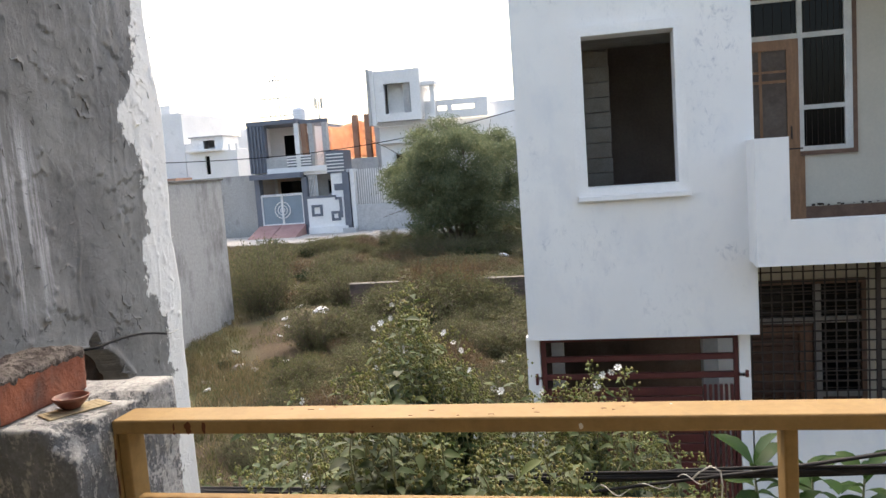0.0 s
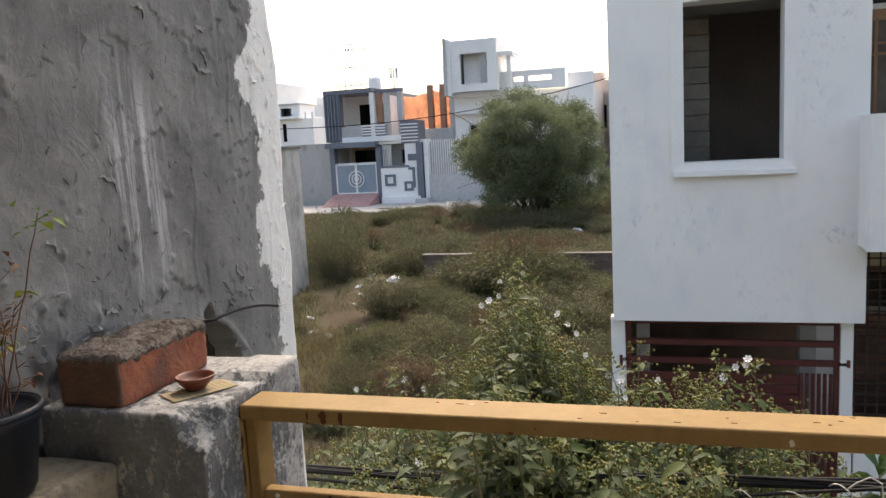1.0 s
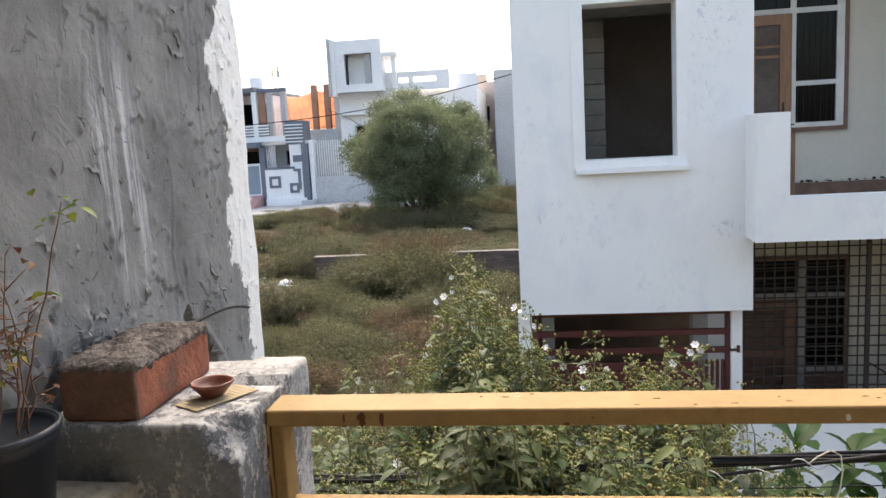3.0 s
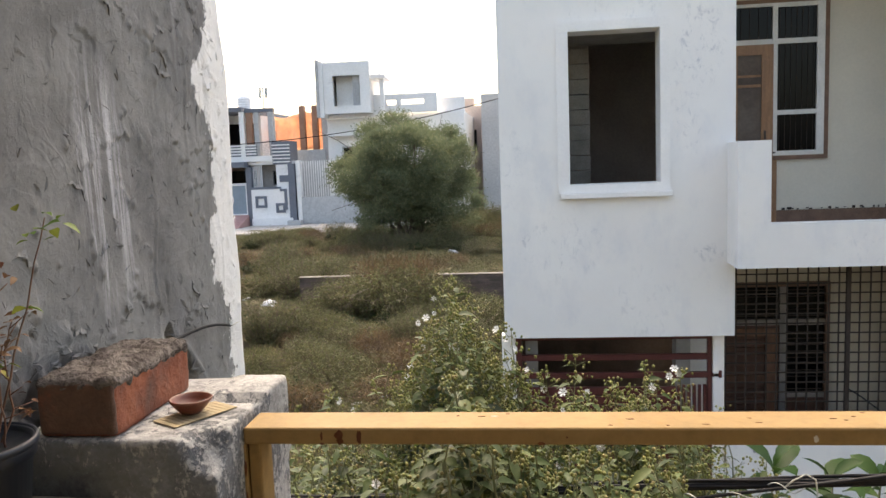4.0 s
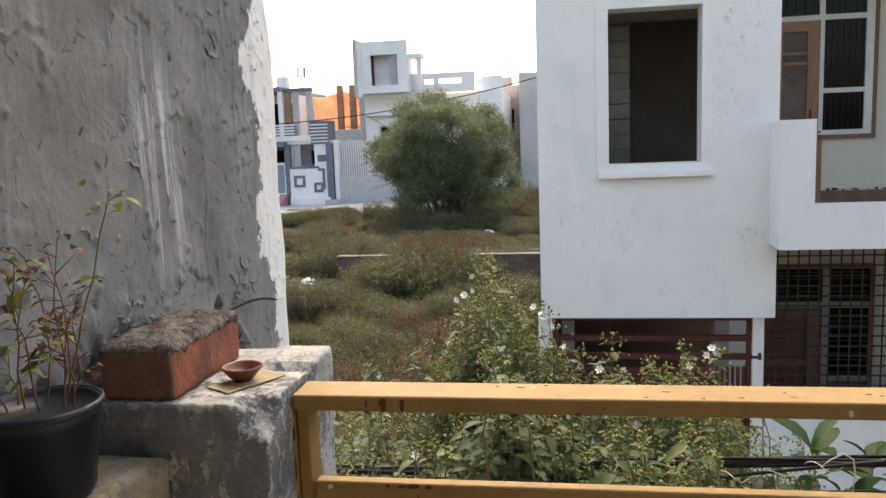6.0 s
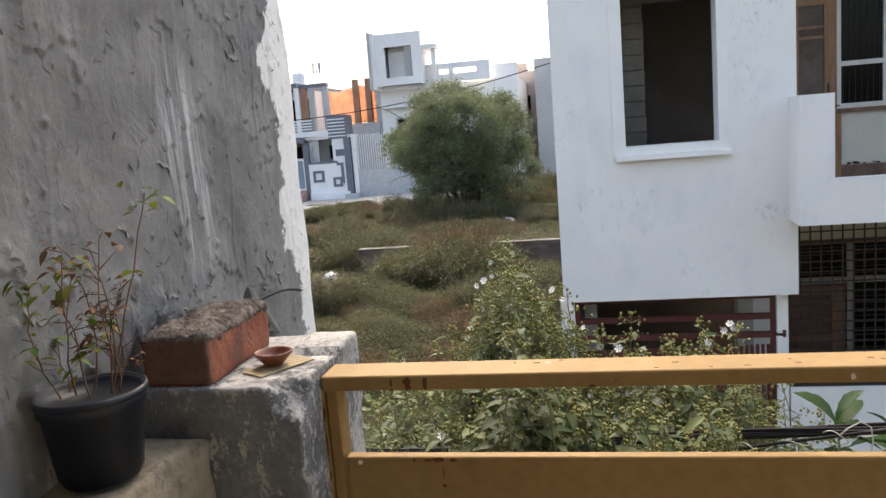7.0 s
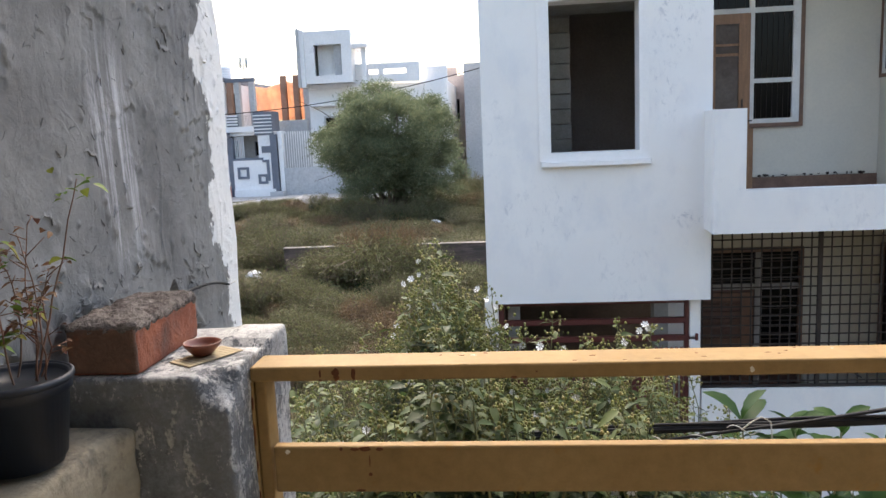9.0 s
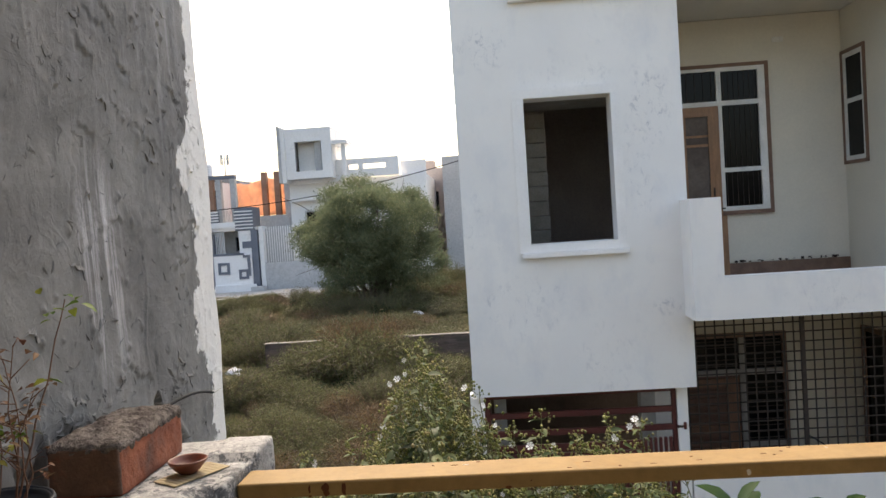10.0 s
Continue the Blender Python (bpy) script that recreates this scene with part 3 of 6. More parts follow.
def make_left_wall():
    rng = np.random.default_rng(17)
    ys = np.concatenate([np.arange(-2.2, 0.3, 0.25), np.arange(0.3, 1.9601, 0.0038)])
    zs = np.concatenate([np.arange(-2.95, 0.7, 0.25), np.arange(0.7, 2.5, 0.0042), np.arange(2.5, 5.1, 0.25)])
    gy, gz = np.meshgrid(ys, zs)
    d = np.zeros_like(gy)
    w = len(ys)
    for j, z in enumerate(zs):
        for i, y in enumerate(ys):
            p = Vector((0.7, float(y), float(z)))
            gate = noise.noise(p * 2.1 + Vector((5, 5, 5)))
            d[j, i] = 0.009 * noise.noise(p * 2.4) + 0.0035 * noise.noise(Vector((0.7, float(y) * 7, float(z) * 4))) + (0.0005 + 0.0024 * max(0.0, gate)) * noise.noise(p * 38)
    # torn trowel lips: a sharp step along a short wandering line, fading upwards
    for _ in range(80):
        y0, z0 = rng.uniform(0.4, 1.9), rng.uniform(0.85, 2.35)
        length, tilt = rng.uniform(0.02, 0.1), rng.normal(-0.25, 0.5)
        high, soft, ph = rng.uniform(0.002, 0.006), rng.uniform(0.018, 0.05), rng.uniform(0, 6)
        if rng.random() < 0.35:
            tilt = rng.normal(1.35, 0.2)
        u = (gy - y0) * math.cos(tilt) + (gz - z0) * math.sin(tilt)
        v = -(gy - y0) * math.sin(tilt) + (gz - z0) * math.cos(tilt) + 0.006 * np.sin(u * 90 + ph) + 0.004 * np.sin(u * 230 + ph * 2)
        along = np.clip(1.15 - (u / length) ** 2, 0, 1)
        d += high * along * np.where(v > 0, np.exp(-v / soft), np.exp(v / 0.0022))
        d -= 0.35 * high * along * np.exp(-((v + 0.008) / 0.006) ** 2)
    # blobs and pits
    for _ in range(420):
        y0, z0 = rng.uniform(0.35, 1.93), rng.uniform(0.8, 2.4)
        r, hgt = rng.uniform(0.003, 0.009), rng.uniform(0.002, 0.0085) * (1 if rng.random() < 0.85 else -0.35)
        q = ((gy - y0) / r) ** 2 + ((gz - z0) / (r * rng.uniform(0.8, 1.8))) ** 2
        d += hgt * np.exp(-q)
    # broken, pitted plaster above the ledge
    for _ in range(60):
        y0, z0 = rng.normal(1.13, 0.09), 1.03 + abs(rng.normal(0, 0.05))
        r = rng.uniform(0.005, 0.016)
        d += rng.uniform(-0.016, 0.008) * np.exp(-((gy - y0) / r) ** 2 - ((gz - z0) / (r * 1.6)) ** 2)
    # runs and scratches
    for _ in range(70):
        y0, z0 = rng.uniform(0.4, 1.85), rng.uniform(0.9, 2.2)
        ln, r = rng.uniform(0.04, 0.2), rng.uniform(0.0022, 0.005)
        c = y0 + 0.006 * np.sin((gz - z0) * 25) + (gz - z0) * rng.normal(0, 0.12)
        d += rng.uniform(-0.0015, 0.003) * np.exp(-((gy - c) / r) ** 2) * np.clip(1.1 - ((gz - z0) / ln) ** 2, 0, 1)
    verts = []
    for j, z in enumerate(zs):
        z = float(z)
        end = float(np.interp(z, EDGE_Z, EDGE_Y)) + 0.004 * noise.noise(Vector((0, 0, z * 9))) + 0.003 * noise.noise(Vector((3, 0, z * 24)))
        for i, y in enumerate(ys):
            yy = float(y)
            if yy > 1.7:
                yy = 1.7 + (yy - 1.7) * (end - 1.7) / 0.26
            e = float(d[j, i]) + 0.02 * min(1.0, max(0.0, (yy - 1.1) / 0.6))
            side = (yy - end + 0.16) / 0.16
            if side > 0:
                e = e - float(d[j, i]) * 0.5 * min(1, side) + 0.003 * min(1.0, side * 8) - 0.014 * max(0.0, side - 0.85) ** 2 / 0.0225
            p = Vector((0.7, yy, z))
            left = 1.478 + 0.06 * max(0.0, (z - 1.035) / 0.05)
            right = float(np.interp(z, (0.955, 0.97, 1.03, 1.05, 1.1), (1.645, 1.635, 1.588, 1.562, 1.548)))
            r = min(yy - left, right - yy, (1.108 - z) * 0.7) + 0.006 * noise.noise(p * 34)
            if r > 0:
                e -= 0.21 * min(1.0, r / 0.005)
            elif r > -0.03:
                e += 0.35 * (r + 0.03) * max(0.0, 0.25 + noise.noise(p * 16))
            # the loose flap of plaster beside the hole
            flap = (yy - right - 0.02) / 0.02
            if 0.955 < z < 1.06 and -0.7 < flap < 1.0:
                e += 0.012 * (1 - abs(flap)) * (1.06 - z) / 0.1
            verts.append((WALL_X + e, yy, z))
    faces = [(j * w + i, j * w + i + 1, (j + 1) * w + i + 1, (j + 1) * w + i) for j in range(len(zs) - 1) for i in range(w - 1)]
    # the wall's far end and back
    n0 = len(verts)
    back = -1.34
    for j, z in enumerate(zs):
        verts.append((back, verts[j * w + w - 1][1] - 0.01, float(z)))
        verts.append((back, -2.2, float(z)))
    for j in range(len(zs) - 1):
        a, b = j * w + w - 1, (j + 1) * w + w - 1
        c, f = n0 + 2 * j, n0 + 2 * (j + 1)
        faces += [(a, c, f, b), (c, c + 1, f + 1, f)]
    me = bpy.data.meshes.new("wall_west")
    me.from_pydata(verts, [], faces)
    me.shade_smooth()
    # raised crumbs and torn ridges of plaster left by the trowel
    lips = bmesh.new()

    def at(y, z, out):
        j = int(np.clip(np.searchsorted(zs, z), 0, len(zs) - 1))
        i = int(np.clip(np.searchsorted(ys, y), 0, w - 1))
        return Vector((verts[j * w + i][0] + out, y, z))

    def lip(y, z, length, tilt, r):
        n = max(4, int(length / 0.006))
        rings, ph = [], rng.uniform(0, 6)
        for k in range(n + 1):
            q = k / n
            u = (q - 0.5) * length
            off = 0.007 * math.sin(q * 5 + ph) + 0.003 * math.sin(q * 17 + ph * 2) + rng.normal(0, 0.0016)
            c = at(y + u * math.cos(tilt) - off * math.sin(tilt), z + u * math.sin(tilt) + off * math.cos(tilt), -0.0008)
            rr = r * (math.sin(math.pi * min(0.97, max(0.03, q))) ** 0.5) * rng.uniform(0.55, 1.25)
            d2 = Vector((0, -math.sin(tilt), math.cos(tilt)))
            rings.append([lips.verts.new(c + Vector((1, 0, 0)) * rr * a * rng.uniform(0.8, 1.2) + d2 * rr * b) for a, b in ((-0.4, -0.35), (0.9, -1.0), (1.15, -0.5), (0.6, 0.9), (0.1, 2.4), (-0.5, 1.8))])
        for a, b in zip(rings, rings[1:]):
            for k in range(6):
                lips.faces.new((a[k], a[(k + 1) % 6], b[(k + 1) % 6], b[k]))
        lips.faces.new(rings[0][::-1])
        lips.faces.new(rings[-1])

    for _ in range(110):
        steep = rng.random() < 0.4
        lip(rng.uniform(0.45, 1.82), rng.uniform(0.95, 2.3), rng.uniform(0.015, 0.075), rng.normal(1.9, 0.3) if steep else rng.normal(-0.3, 0.4), rng.uniform(0.0022, 0.0052))
    for _ in range(420):
        lip(rng.uniform(0.45, 1.93), rng.uniform(0.92, 2.35), rng.uniform(0.005, 0.016), rng.uniform(0, 3.1), rng.uniform(0.001, 0.0032))
    # the broken rim round the hole and the crumbling foot of the wall
    for _ in range(70):
        lip(rng.uniform(0.9, 1.75), 1.06 + abs(rng.normal(0, 0.045)), rng.uniform(0.008, 0.04), rng.uniform(0.3, 2.2), rng.uniform(0.0018, 0.005))
    wall = tagged(link_mesh("wall_west", me, M_PLASTER), "rough grey cement-plastered wall with a ragged whitewashed edge", "wall", kind="structure")
    # brick behind the hole, its colour darkened to make the hole look deep
    part("brick", rough_box(-1.26, -1.135, 1.45, 1.66, 0.93, 1.13, 0.012, 0.008, 0.008, 30, 9), M_SHADEBRICK, wall, "broken brick in the hole, coloured dark for the hole's shade", smooth=True)
    tagged(part("plaster_crumbs", lips, M_PLASTER, wall), kind="stuff")


make_left_wall()
tagged(part("floor", boxes((-1.07, 4.2, -2.2, 1.3, -0.14, 0.0)), M_LEDGE), "plain cement balcony floor", "floor", kind="structure")
tagged(part("wall_south", boxes((-1.07, 4.2, -2.45, -2.2, -2.95, 3.4)), M_CREAM), "plain painted house wall behind the balcony", "wall", kind="structure")
tagged(part("ceiling", boxes((-1.06, 4.2, -2.19, 0.6, 2.85, 3.0)), M_CREAM), "plain painted slab over the balcony", "ceiling", kind="structure")
tagged(part("wall_below", boxes((-1.07, 4.2, 1.05, 1.3, -2.95, -0.145)), M_CREAM), "plain painted wall under the balcony", "wall", kind="structure")


def make_pier():
    bm = rough_box(-1.07, -0.776, 1.045, 1.355, -0.14, 1.03, 0.012, 0.0022, 0.006, 16, 1)
    for v in bm.verts:
        if v.co.z > 0.9:
            # chipped front corner and a crack step across the top
            q = Vector((v.co.x + 0.776, v.co.y - 1.045, v.co.z - 1.03)).length
            if q < 0.055:
                v.co.x -= (0.055 - q) * 0.35
                v.co.y += (0.055 - q) * 0.6
                v.co.z -= (0.055 - q) * 0.5
            line = v.co.y - (1.232 + 0.16 * (v.co.x + 0.8) + 0.012 * noise.noise(v.co * 40))
            if v.co.x > -0.86 and v.co.z > 1.0:
                v.co.z += 0.006 if line > 0.006 else (-0.007 if line > -0.012 else 0.0)
            if v.co.x > -0.8 and v.co.y > 1.245:
                v.co.x += 0.004
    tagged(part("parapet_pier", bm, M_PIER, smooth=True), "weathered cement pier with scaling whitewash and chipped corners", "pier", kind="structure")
    bm = rough_box(-1.08, -0.945, -1.6, 1.043, -0.14, 0.955, 0.02, 0.005, 0.012, 14, 2)
    for v in bm.verts:
        if v.co.x > -1.0 and v.co.z > 0.8:
            v.co.x += 0.012 * noise.noise(Vector((0, v.co.y * 9, 0))) - 0.03 * max(0, 0.9 - v.co.y) + 0.02 * max(0.0, 1.0 - abs(v.co.y - 1.04) / 0.06)
    tagged(part("parapet_ledge", bm, M_LEDGE, smooth=True), "low cement ledge with a dirty tan top along the wall", "ledge", kind="structure")


make_pier()


def make_brick():
    b = thing("brick", (-0.975, 1.173, 1.0305), "loose red clay brick with dried mortar crusted on top", "brick", turn=-0.5)
    part("body", rough_box(-0.056, 0.056, -0.117, 0.117, 0, 0.078, 0.006, 0.0022, 0.006, 45, 3), M_BRICK, b, smooth=True)
    bm = rough_box(-0.0575, 0.0575, -0.1185, 0.1185, 0.064, 0.088, 0.0045, 0.003, 0.007, 70, 4)
    for v in bm.verts:
        if v.co.z < 0.068:
            v.co.z += 0.009 * noise.noise(Vector((v.co.x * 40, v.co.y * 40, 5)))
        if v.co.z > 0.08:
            lump = noise.noise(Vector((v.co.x * 28, v.co.y * 28, 3))) + 0.7 * noise.noise(Vector((v.co.x * 75, v.co.y * 75, 8)))
            edge = max(abs(v.co.x) / 0.055, abs(v.co.y) / 0.116)
            lump += 0.6 * noise.noise(Vector((v.co.x * 160, v.co.y * 160, 1)))
            v.co.z += 0.0065 * lump - 0.005 * max(0.0, edge - 0.78) / 0.22 * (0.6 + 0.8 * abs(lump))
    part("mortar_crust", bm, M_MORTAR, b, "crumbly grey-brown mortar crust", smooth=True)
    part("mortar_smear", rough_box(-0.0565, 0.0565, -0.1188, -0.11, 0.004, 0.077, 0.006, 0.0012, 0.004, 60, 8), M_SMEAR, b, "thin brown mortar smear on the end face", smooth=True)


make_brick()


def make_diya():
    m = thing("straw_mat", (-0.848, 1.152, 1.0312), "small worn square of straw card on the pier top", "mat", turn=59)
    bm = rough_box(-0.055, 0.055, -0.027, 0.027, 0.0, 0.0012, 0.006, 0.0006, 0.0004, 30, 5)
    part("sheet", bm, M_MAT, m)
    for k in range(12):
        x = -0.054 + k * 0.009
        part("straw", boxes((x, x + 0.0083, -0.028, 0.028, 0.0011, 0.0017), bevel=0.0003), M_MAT, m)
    d = thing("oil_lamp", (-0.856, 1.154, 1.0329), "small empty terracotta bowl lamp on a straw mat", "oil lamp", turn=20)
    prof = [(0.011, 0.0), (0.014, 0.001), (0.021, 0.008), (0.0285, 0.0175), (0.0312, 0.0225), (0.0303, 0.024), (0.0285, 0.023), (0.025, 0.018), (0.0185, 0.0105), (0.004, 0.0075)]
    bm = lathe(prof, 40)
    for v in bm.verts:
        if v.co.x > 0.015 and v.co.z > 0.01:
            v.co.x += 0.002 * (v.co.z / 0.03) * max(0, 1 - abs(v.co.y) / 0.014)
            v.co.y *= 1 - 0.04 * max(0.0, v.co.x / 0.035)
    part("bowl", bm, M_CLAY, d, smooth=True)
    bm = lathe([(0.0165, 0.0102), (0.017, 0.0108), (0.004, 0.0112)], 20)
    part("oil_residue", bm, M_OIL, d, "dark burnt oil residue")
    bm = bmesh.new()
    tube(bm, [(-0.004, 0, 0.012), (0.008, 0.002, 0.014), (0.02, 0.0, 0.019)], 0.0015, 0.001, 6)
    part("wick", bm, M_OIL, d, "burnt cotton wick")


make_diya()


def make_pot():
    base = (-1.012, 0.895, 0.958)
    p = thing("flower_pot", base, "black plastic nursery pot with dry soil on the ledge", "flower pot")
    prof = [(0.048, 0.0), (0.052, 0.002), (0.053, 0.012), (0.057, 0.012), (0.068, 0.108), (0.0725, 0.11), (0.0735, 0.13), (0.071, 0.1315), (0.068, 0.13), (0.065, 0.112), (0.06, 0.1)]
    part("body", lathe(prof, 48), M_POT, p, smooth=True)
    part("rim", lathe([(0.0725, 0.122), (0.0755, 0.1235), (0.0765, 0.128), (0.0755, 0.1325), (0.0725, 0.134), (0.0705, 0.131), (0.0715, 0.124)], 48, 0.004), M_POT, p, smooth=True)
    bm = lathe([(0.0625, 0.104), (0.05, 0.111), (0.03, 0.115), (0.01, 0.113)], 40)
    for v in bm.verts:
        v.co.z += 0.006 * noise.noise(v.co * 90)
    part("soil", bm, M_SOIL, p, smooth=True)
    for ob in p.children:
        ob.scale = (0.985, 0.985, 0.95)

    rng = np.random.default_rng(7)
    s = thing("pot_plant", (base[0], base[1], base[2] + 0.106), "spindly half-withered plant with few yellow-green leaves in the pot", "plant")
    bm = bmesh.new()
    lc, ld, dc, dd = [], [], [], []

    def stem(pts, r):
        vs = [Vector(q) for q in pts]
        fine = []
        for a, b in zip(vs, vs[1:]):
            for k in range(4):
                t = a.lerp(b, k / 4)
                fine.append(t + Vector(rng.normal(0, 0.0012, 3)))
        fine.append(vs[-1])
        tube(bm, fine, r, r * 0.4, 6)
        return fine

    main = stem([(0.02, 0.005, -0.012), (0.045, 0.012, 0.07), (0.078, 0.02, 0.18), (0.104, 0.03, 0.282)], 0.0017)
    for k in range(3, 14):
        tip = main[-1] + Vector((rng.uniform(-0.035, 0.03), rng.uniform(-0.02, 0.02), rng.uniform(-0.03, 0.012)))
        lc.append(tip)
        ld.append((rng.normal(), rng.normal(), rng.uniform(-0.3, 0.5)))
    for q, dx in ((0.74, 0.03), (0.7, -0.03), (0.68, 0.035)):
        c = main[int(q * (len(main) - 1))]
        lc.append(c)
        ld.append((dx * 30, 0.2, 0.0))
    others = [
        [(-0.02, 0.0, -0.012), (-0.026, 0.0, 0.06), (-0.022, 0.01, 0.13), (-0.01, 0.012, 0.185)],
        [(-0.03, -0.01, -0.012), (-0.05, -0.02, 0.05), (-0.065, -0.02, 0.11), (-0.05, -0.02, 0.17)],
        [(0.005, -0.01, -0.012), (0.01, -0.02, 0.07), (0.0, -0.03, 0.15), (0.012, -0.03, 0.215)],
        [(0.015, 0.02, -0.012), (0.04, 0.03, 0.05), (0.035, 0.03, 0.12), (0.05, 0.03, 0.16)],
        [(-0.01, 0.02, -0.012), (0.0, 0.03, 0.08), (-0.015, 0.04, 0.14), (-0.03, 0.04, 0.2)],
        [(-0.04, 0.01, -0.012), (-0.045, 0.02, 0.03), (-0.06, 0.02, 0.07)],
        [(0.03, 0.0, -0.012), (0.034, 0.01, 0.06), (0.024, 0.012, 0.14), (0.04, 0.01, 0.225)],
        [(0.035, 0.01, -0.012), (0.05, 0.0, 0.05), (0.044, 0.005, 0.11), (0.06, 0.0, 0.14)],
        [(0.01, 0.03, -0.012), (0.028, 0.02, 0.07), (0.03, 0.025, 0.13), (0.02, 0.02, 0.2)],
    ]
    for i, o in enumerate(others):
        f = stem(o, 0.0015)
        for k in range(4, len(f), 1):
            side = f[k] + Vector((rng.uniform(-0.035, 0.035), rng.uniform(-0.02, 0.02), rng.uniform(0.0, 0.025)))
            tube(bm, [f[k], side], 0.0009, 0.0006, 4)
            where, way = (lc, ld) if i in (0, 1, 5) or rng.random() < 0.1 else (dc, dd)
            for _ in range(3 if where is lc else 2):
                where.append(side + Vector(rng.normal(0, 0.006, 3)))
                way.append((rng.normal(), rng.normal() * 0.7, rng.uniform(-0.4, 0.3)))
        lc_n = 4 if i in (0, 1) else 0
        for _ in range(lc_n):
            lc.append(f[-1])
            ld.append((rng.normal(), rng.normal(), 0.2))
    part("stem", bm, M_TWIG, s, smooth=True)
    for _ in range(26):
        a, r = rng.uniform(0, math.tau), 0.052 * rng.random() ** 0.5
        dc.append(Vector((r * math.cos(a), r * math.sin(a), 0.002)))
        dd.append((rng.normal(), rng.normal(), 0.15))
    for c, d in zip(lc, ld):
        link_mesh("leaf", nice_leaves("leaf", [c], [d], 0.022, 0.0125, int(rng.integers(1e6))), M_POTLEAF, s)
    for c, d in zip(dc, dd):
        link_mesh("withered_leaf", nice_leaves("withered_leaf", [c], [d], 0.016, 0.009, int(rng.integers(1e6))), M_DEADLEAF, s, "curled brown leaf")


make_pot()


def make_hose():
    h = bmesh.new()
    pts = []
    for k in range(22):
        t = k / 21
        y = 1.47 + 0.34 * t
        z = 1.062 + 0.007 * math.sin(t * math.pi) - 0.036 * t * t
        x = WALL_X + 0.045 + 0.008 * math.sin(t * math.pi) - 0.012 * t - (0.03 * max(0, 0.1 - t) / 0.1)
        pts.append((x, y, z))
    tube(h, pts, 0.0032, 0.0028, 8)
    c = thing("wall_cable", pts[0], "short black cable coming out of a hole in the plaster", "cable")
    wpart("sheath", h, M_CABLE, c, smooth=True)
    h = bmesh.new()
    tube(h, [pts[-1], (WALL_X + 0.027, 1.84, 1.021), (WALL_X + 0.029, 1.875, 1.022)], 0.0016, 0.0012, 6)
    wpart("bare_wire", h, M_WIRE, c, "thin pale bare wire end", smooth=True)


make_hose()


# ---- railing ----
def make_railing():
    r = thing("railing", (0.4, 1.17, 0.0), "yellow enamelled steel tube railing with rust spots", "railing")
    y0, y1 = 1.142, 1.216
    wpart("top_rail", boxes((-0.774, 4.2, y0, y1, 0.988, 1.0135), bevel=0.004, seg=3), M_YELLOW, r, smooth=False)
    wpart("mid_rail", boxes((-0.747, 4.2, y0 + 0.008, y0 + 0.031, 0.789, 0.871), bevel=0.004, seg=3), M_YELLOW, r)
    wpart("low_rail", boxes((-0.742, 4.2, y0 + 0.008, y0 + 0.031, 0.12, 0.2), bevel=0.004, seg=3), M_YELLOW, r)
    for x in (-0.7725, 0.335, 1.43, 2.53, 3.63):
        wpart("post", boxes((x, x + 0.02, y0 + 0.012, y1 - 0.012, 0.001, 0.9872), bevel=0.003, seg=2), M_YELLOW, r)
    wpart("wall_plate", boxes((-0.7795, -0.7738, y0 + 0.004, y1 - 0.006, 0.3, 0.9872), bevel=0.002), M_YELLOW, r)
    rng = np.random.default_rng(3)

    def spot(name, x, z, w, h, y, mat, flat=False):
        bm = bmesh.new()
        n = 12
        top, low = [], []
        for k in range(n):
            a = k * math.tau / n
            q = 0.75 + 0.5 * rng.random()
            if flat:
                top.append(bm.verts.new((x + w * q * math.cos(a), y + h * q * math.sin(a), z + 0.0005)))
                low.append(bm.verts.new((x + w * q * math.cos(a), y + h * q * math.sin(a), z - 0.001)))
            else:
                top.append(bm.verts.new((x + w * q * math.cos(a), y - 0.0005, z + h * q * math.sin(a))))
                low.append(bm.verts.new((x + w * q * math.cos(a), y + 0.001, z + h * q * math.sin(a))))
        bm.faces.new(top)
        for k in range(n):
            bm.faces.new((top[k], top[(k + 1) % n], low[(k + 1) % n], low[k]))
        wpart(name, bm, mat, r)

    for x, z, w, h in ((-0.655, 1.001, 0.002, 0.007), (-0.629, 1.002, 0.0065, 0.0075), (-0.628, 0.994, 0.005, 0.005), (-0.599, 1.0, 0.0035, 0.010), (-0.336, 0.991, 0.005, 0.0028), (-0.3, 1.0, 0.0015, 0.0012),
                       (-0.655, 0.99, 0.003, 0.002), (0.9, 1.0, 0.004, 0.004)):
        spot("rust_spot", x, z, w, h, y0, M_RUST)
    for x, z, w, h in ((-0.607, 0.866, 0.007, 0.003), (-0.59, 0.867, 0.011, 0.0038), (-0.565, 0.866, 0.006, 0.003), (-0.63, 0.867, 0.003, 0.003), (-0.582, 0.822, 0.003, 0.0035), (-0.582, 0.845, 0.001, 0.01), (-0.6, 0.793, 0.008, 0.002)):
        spot("rust_spot", x, z, w, h, y0 + 0.008, M_RUST)
    spot("paint_chip", 0.036, 0.998, 0.0035, 0.0045, y0, M_CHIP)
    spot("paint_chip", -0.722, 0.862, 0.004, 0.004, y0 + 0.008, M_CHIP)
    for k in range(30):
        x = rng.uniform(-0.5, 1.6)
        spot("rust_spot", x, 1.0135, rng.uniform(0.002, 0.006), rng.uniform(0.001, 0.0018), rng.uniform(y0 + 0.008, y1 - 0.008), M_RUST if k % 7 else M_CHIP, True)
    for k in range(9):
        z = 0.95 - k * 0.055
        spot("rust_spot", -0.7745, z, 0.0016, rng.uniform(0.008, 0.02), y0 + 0.004, M_RUST)


make_railing()


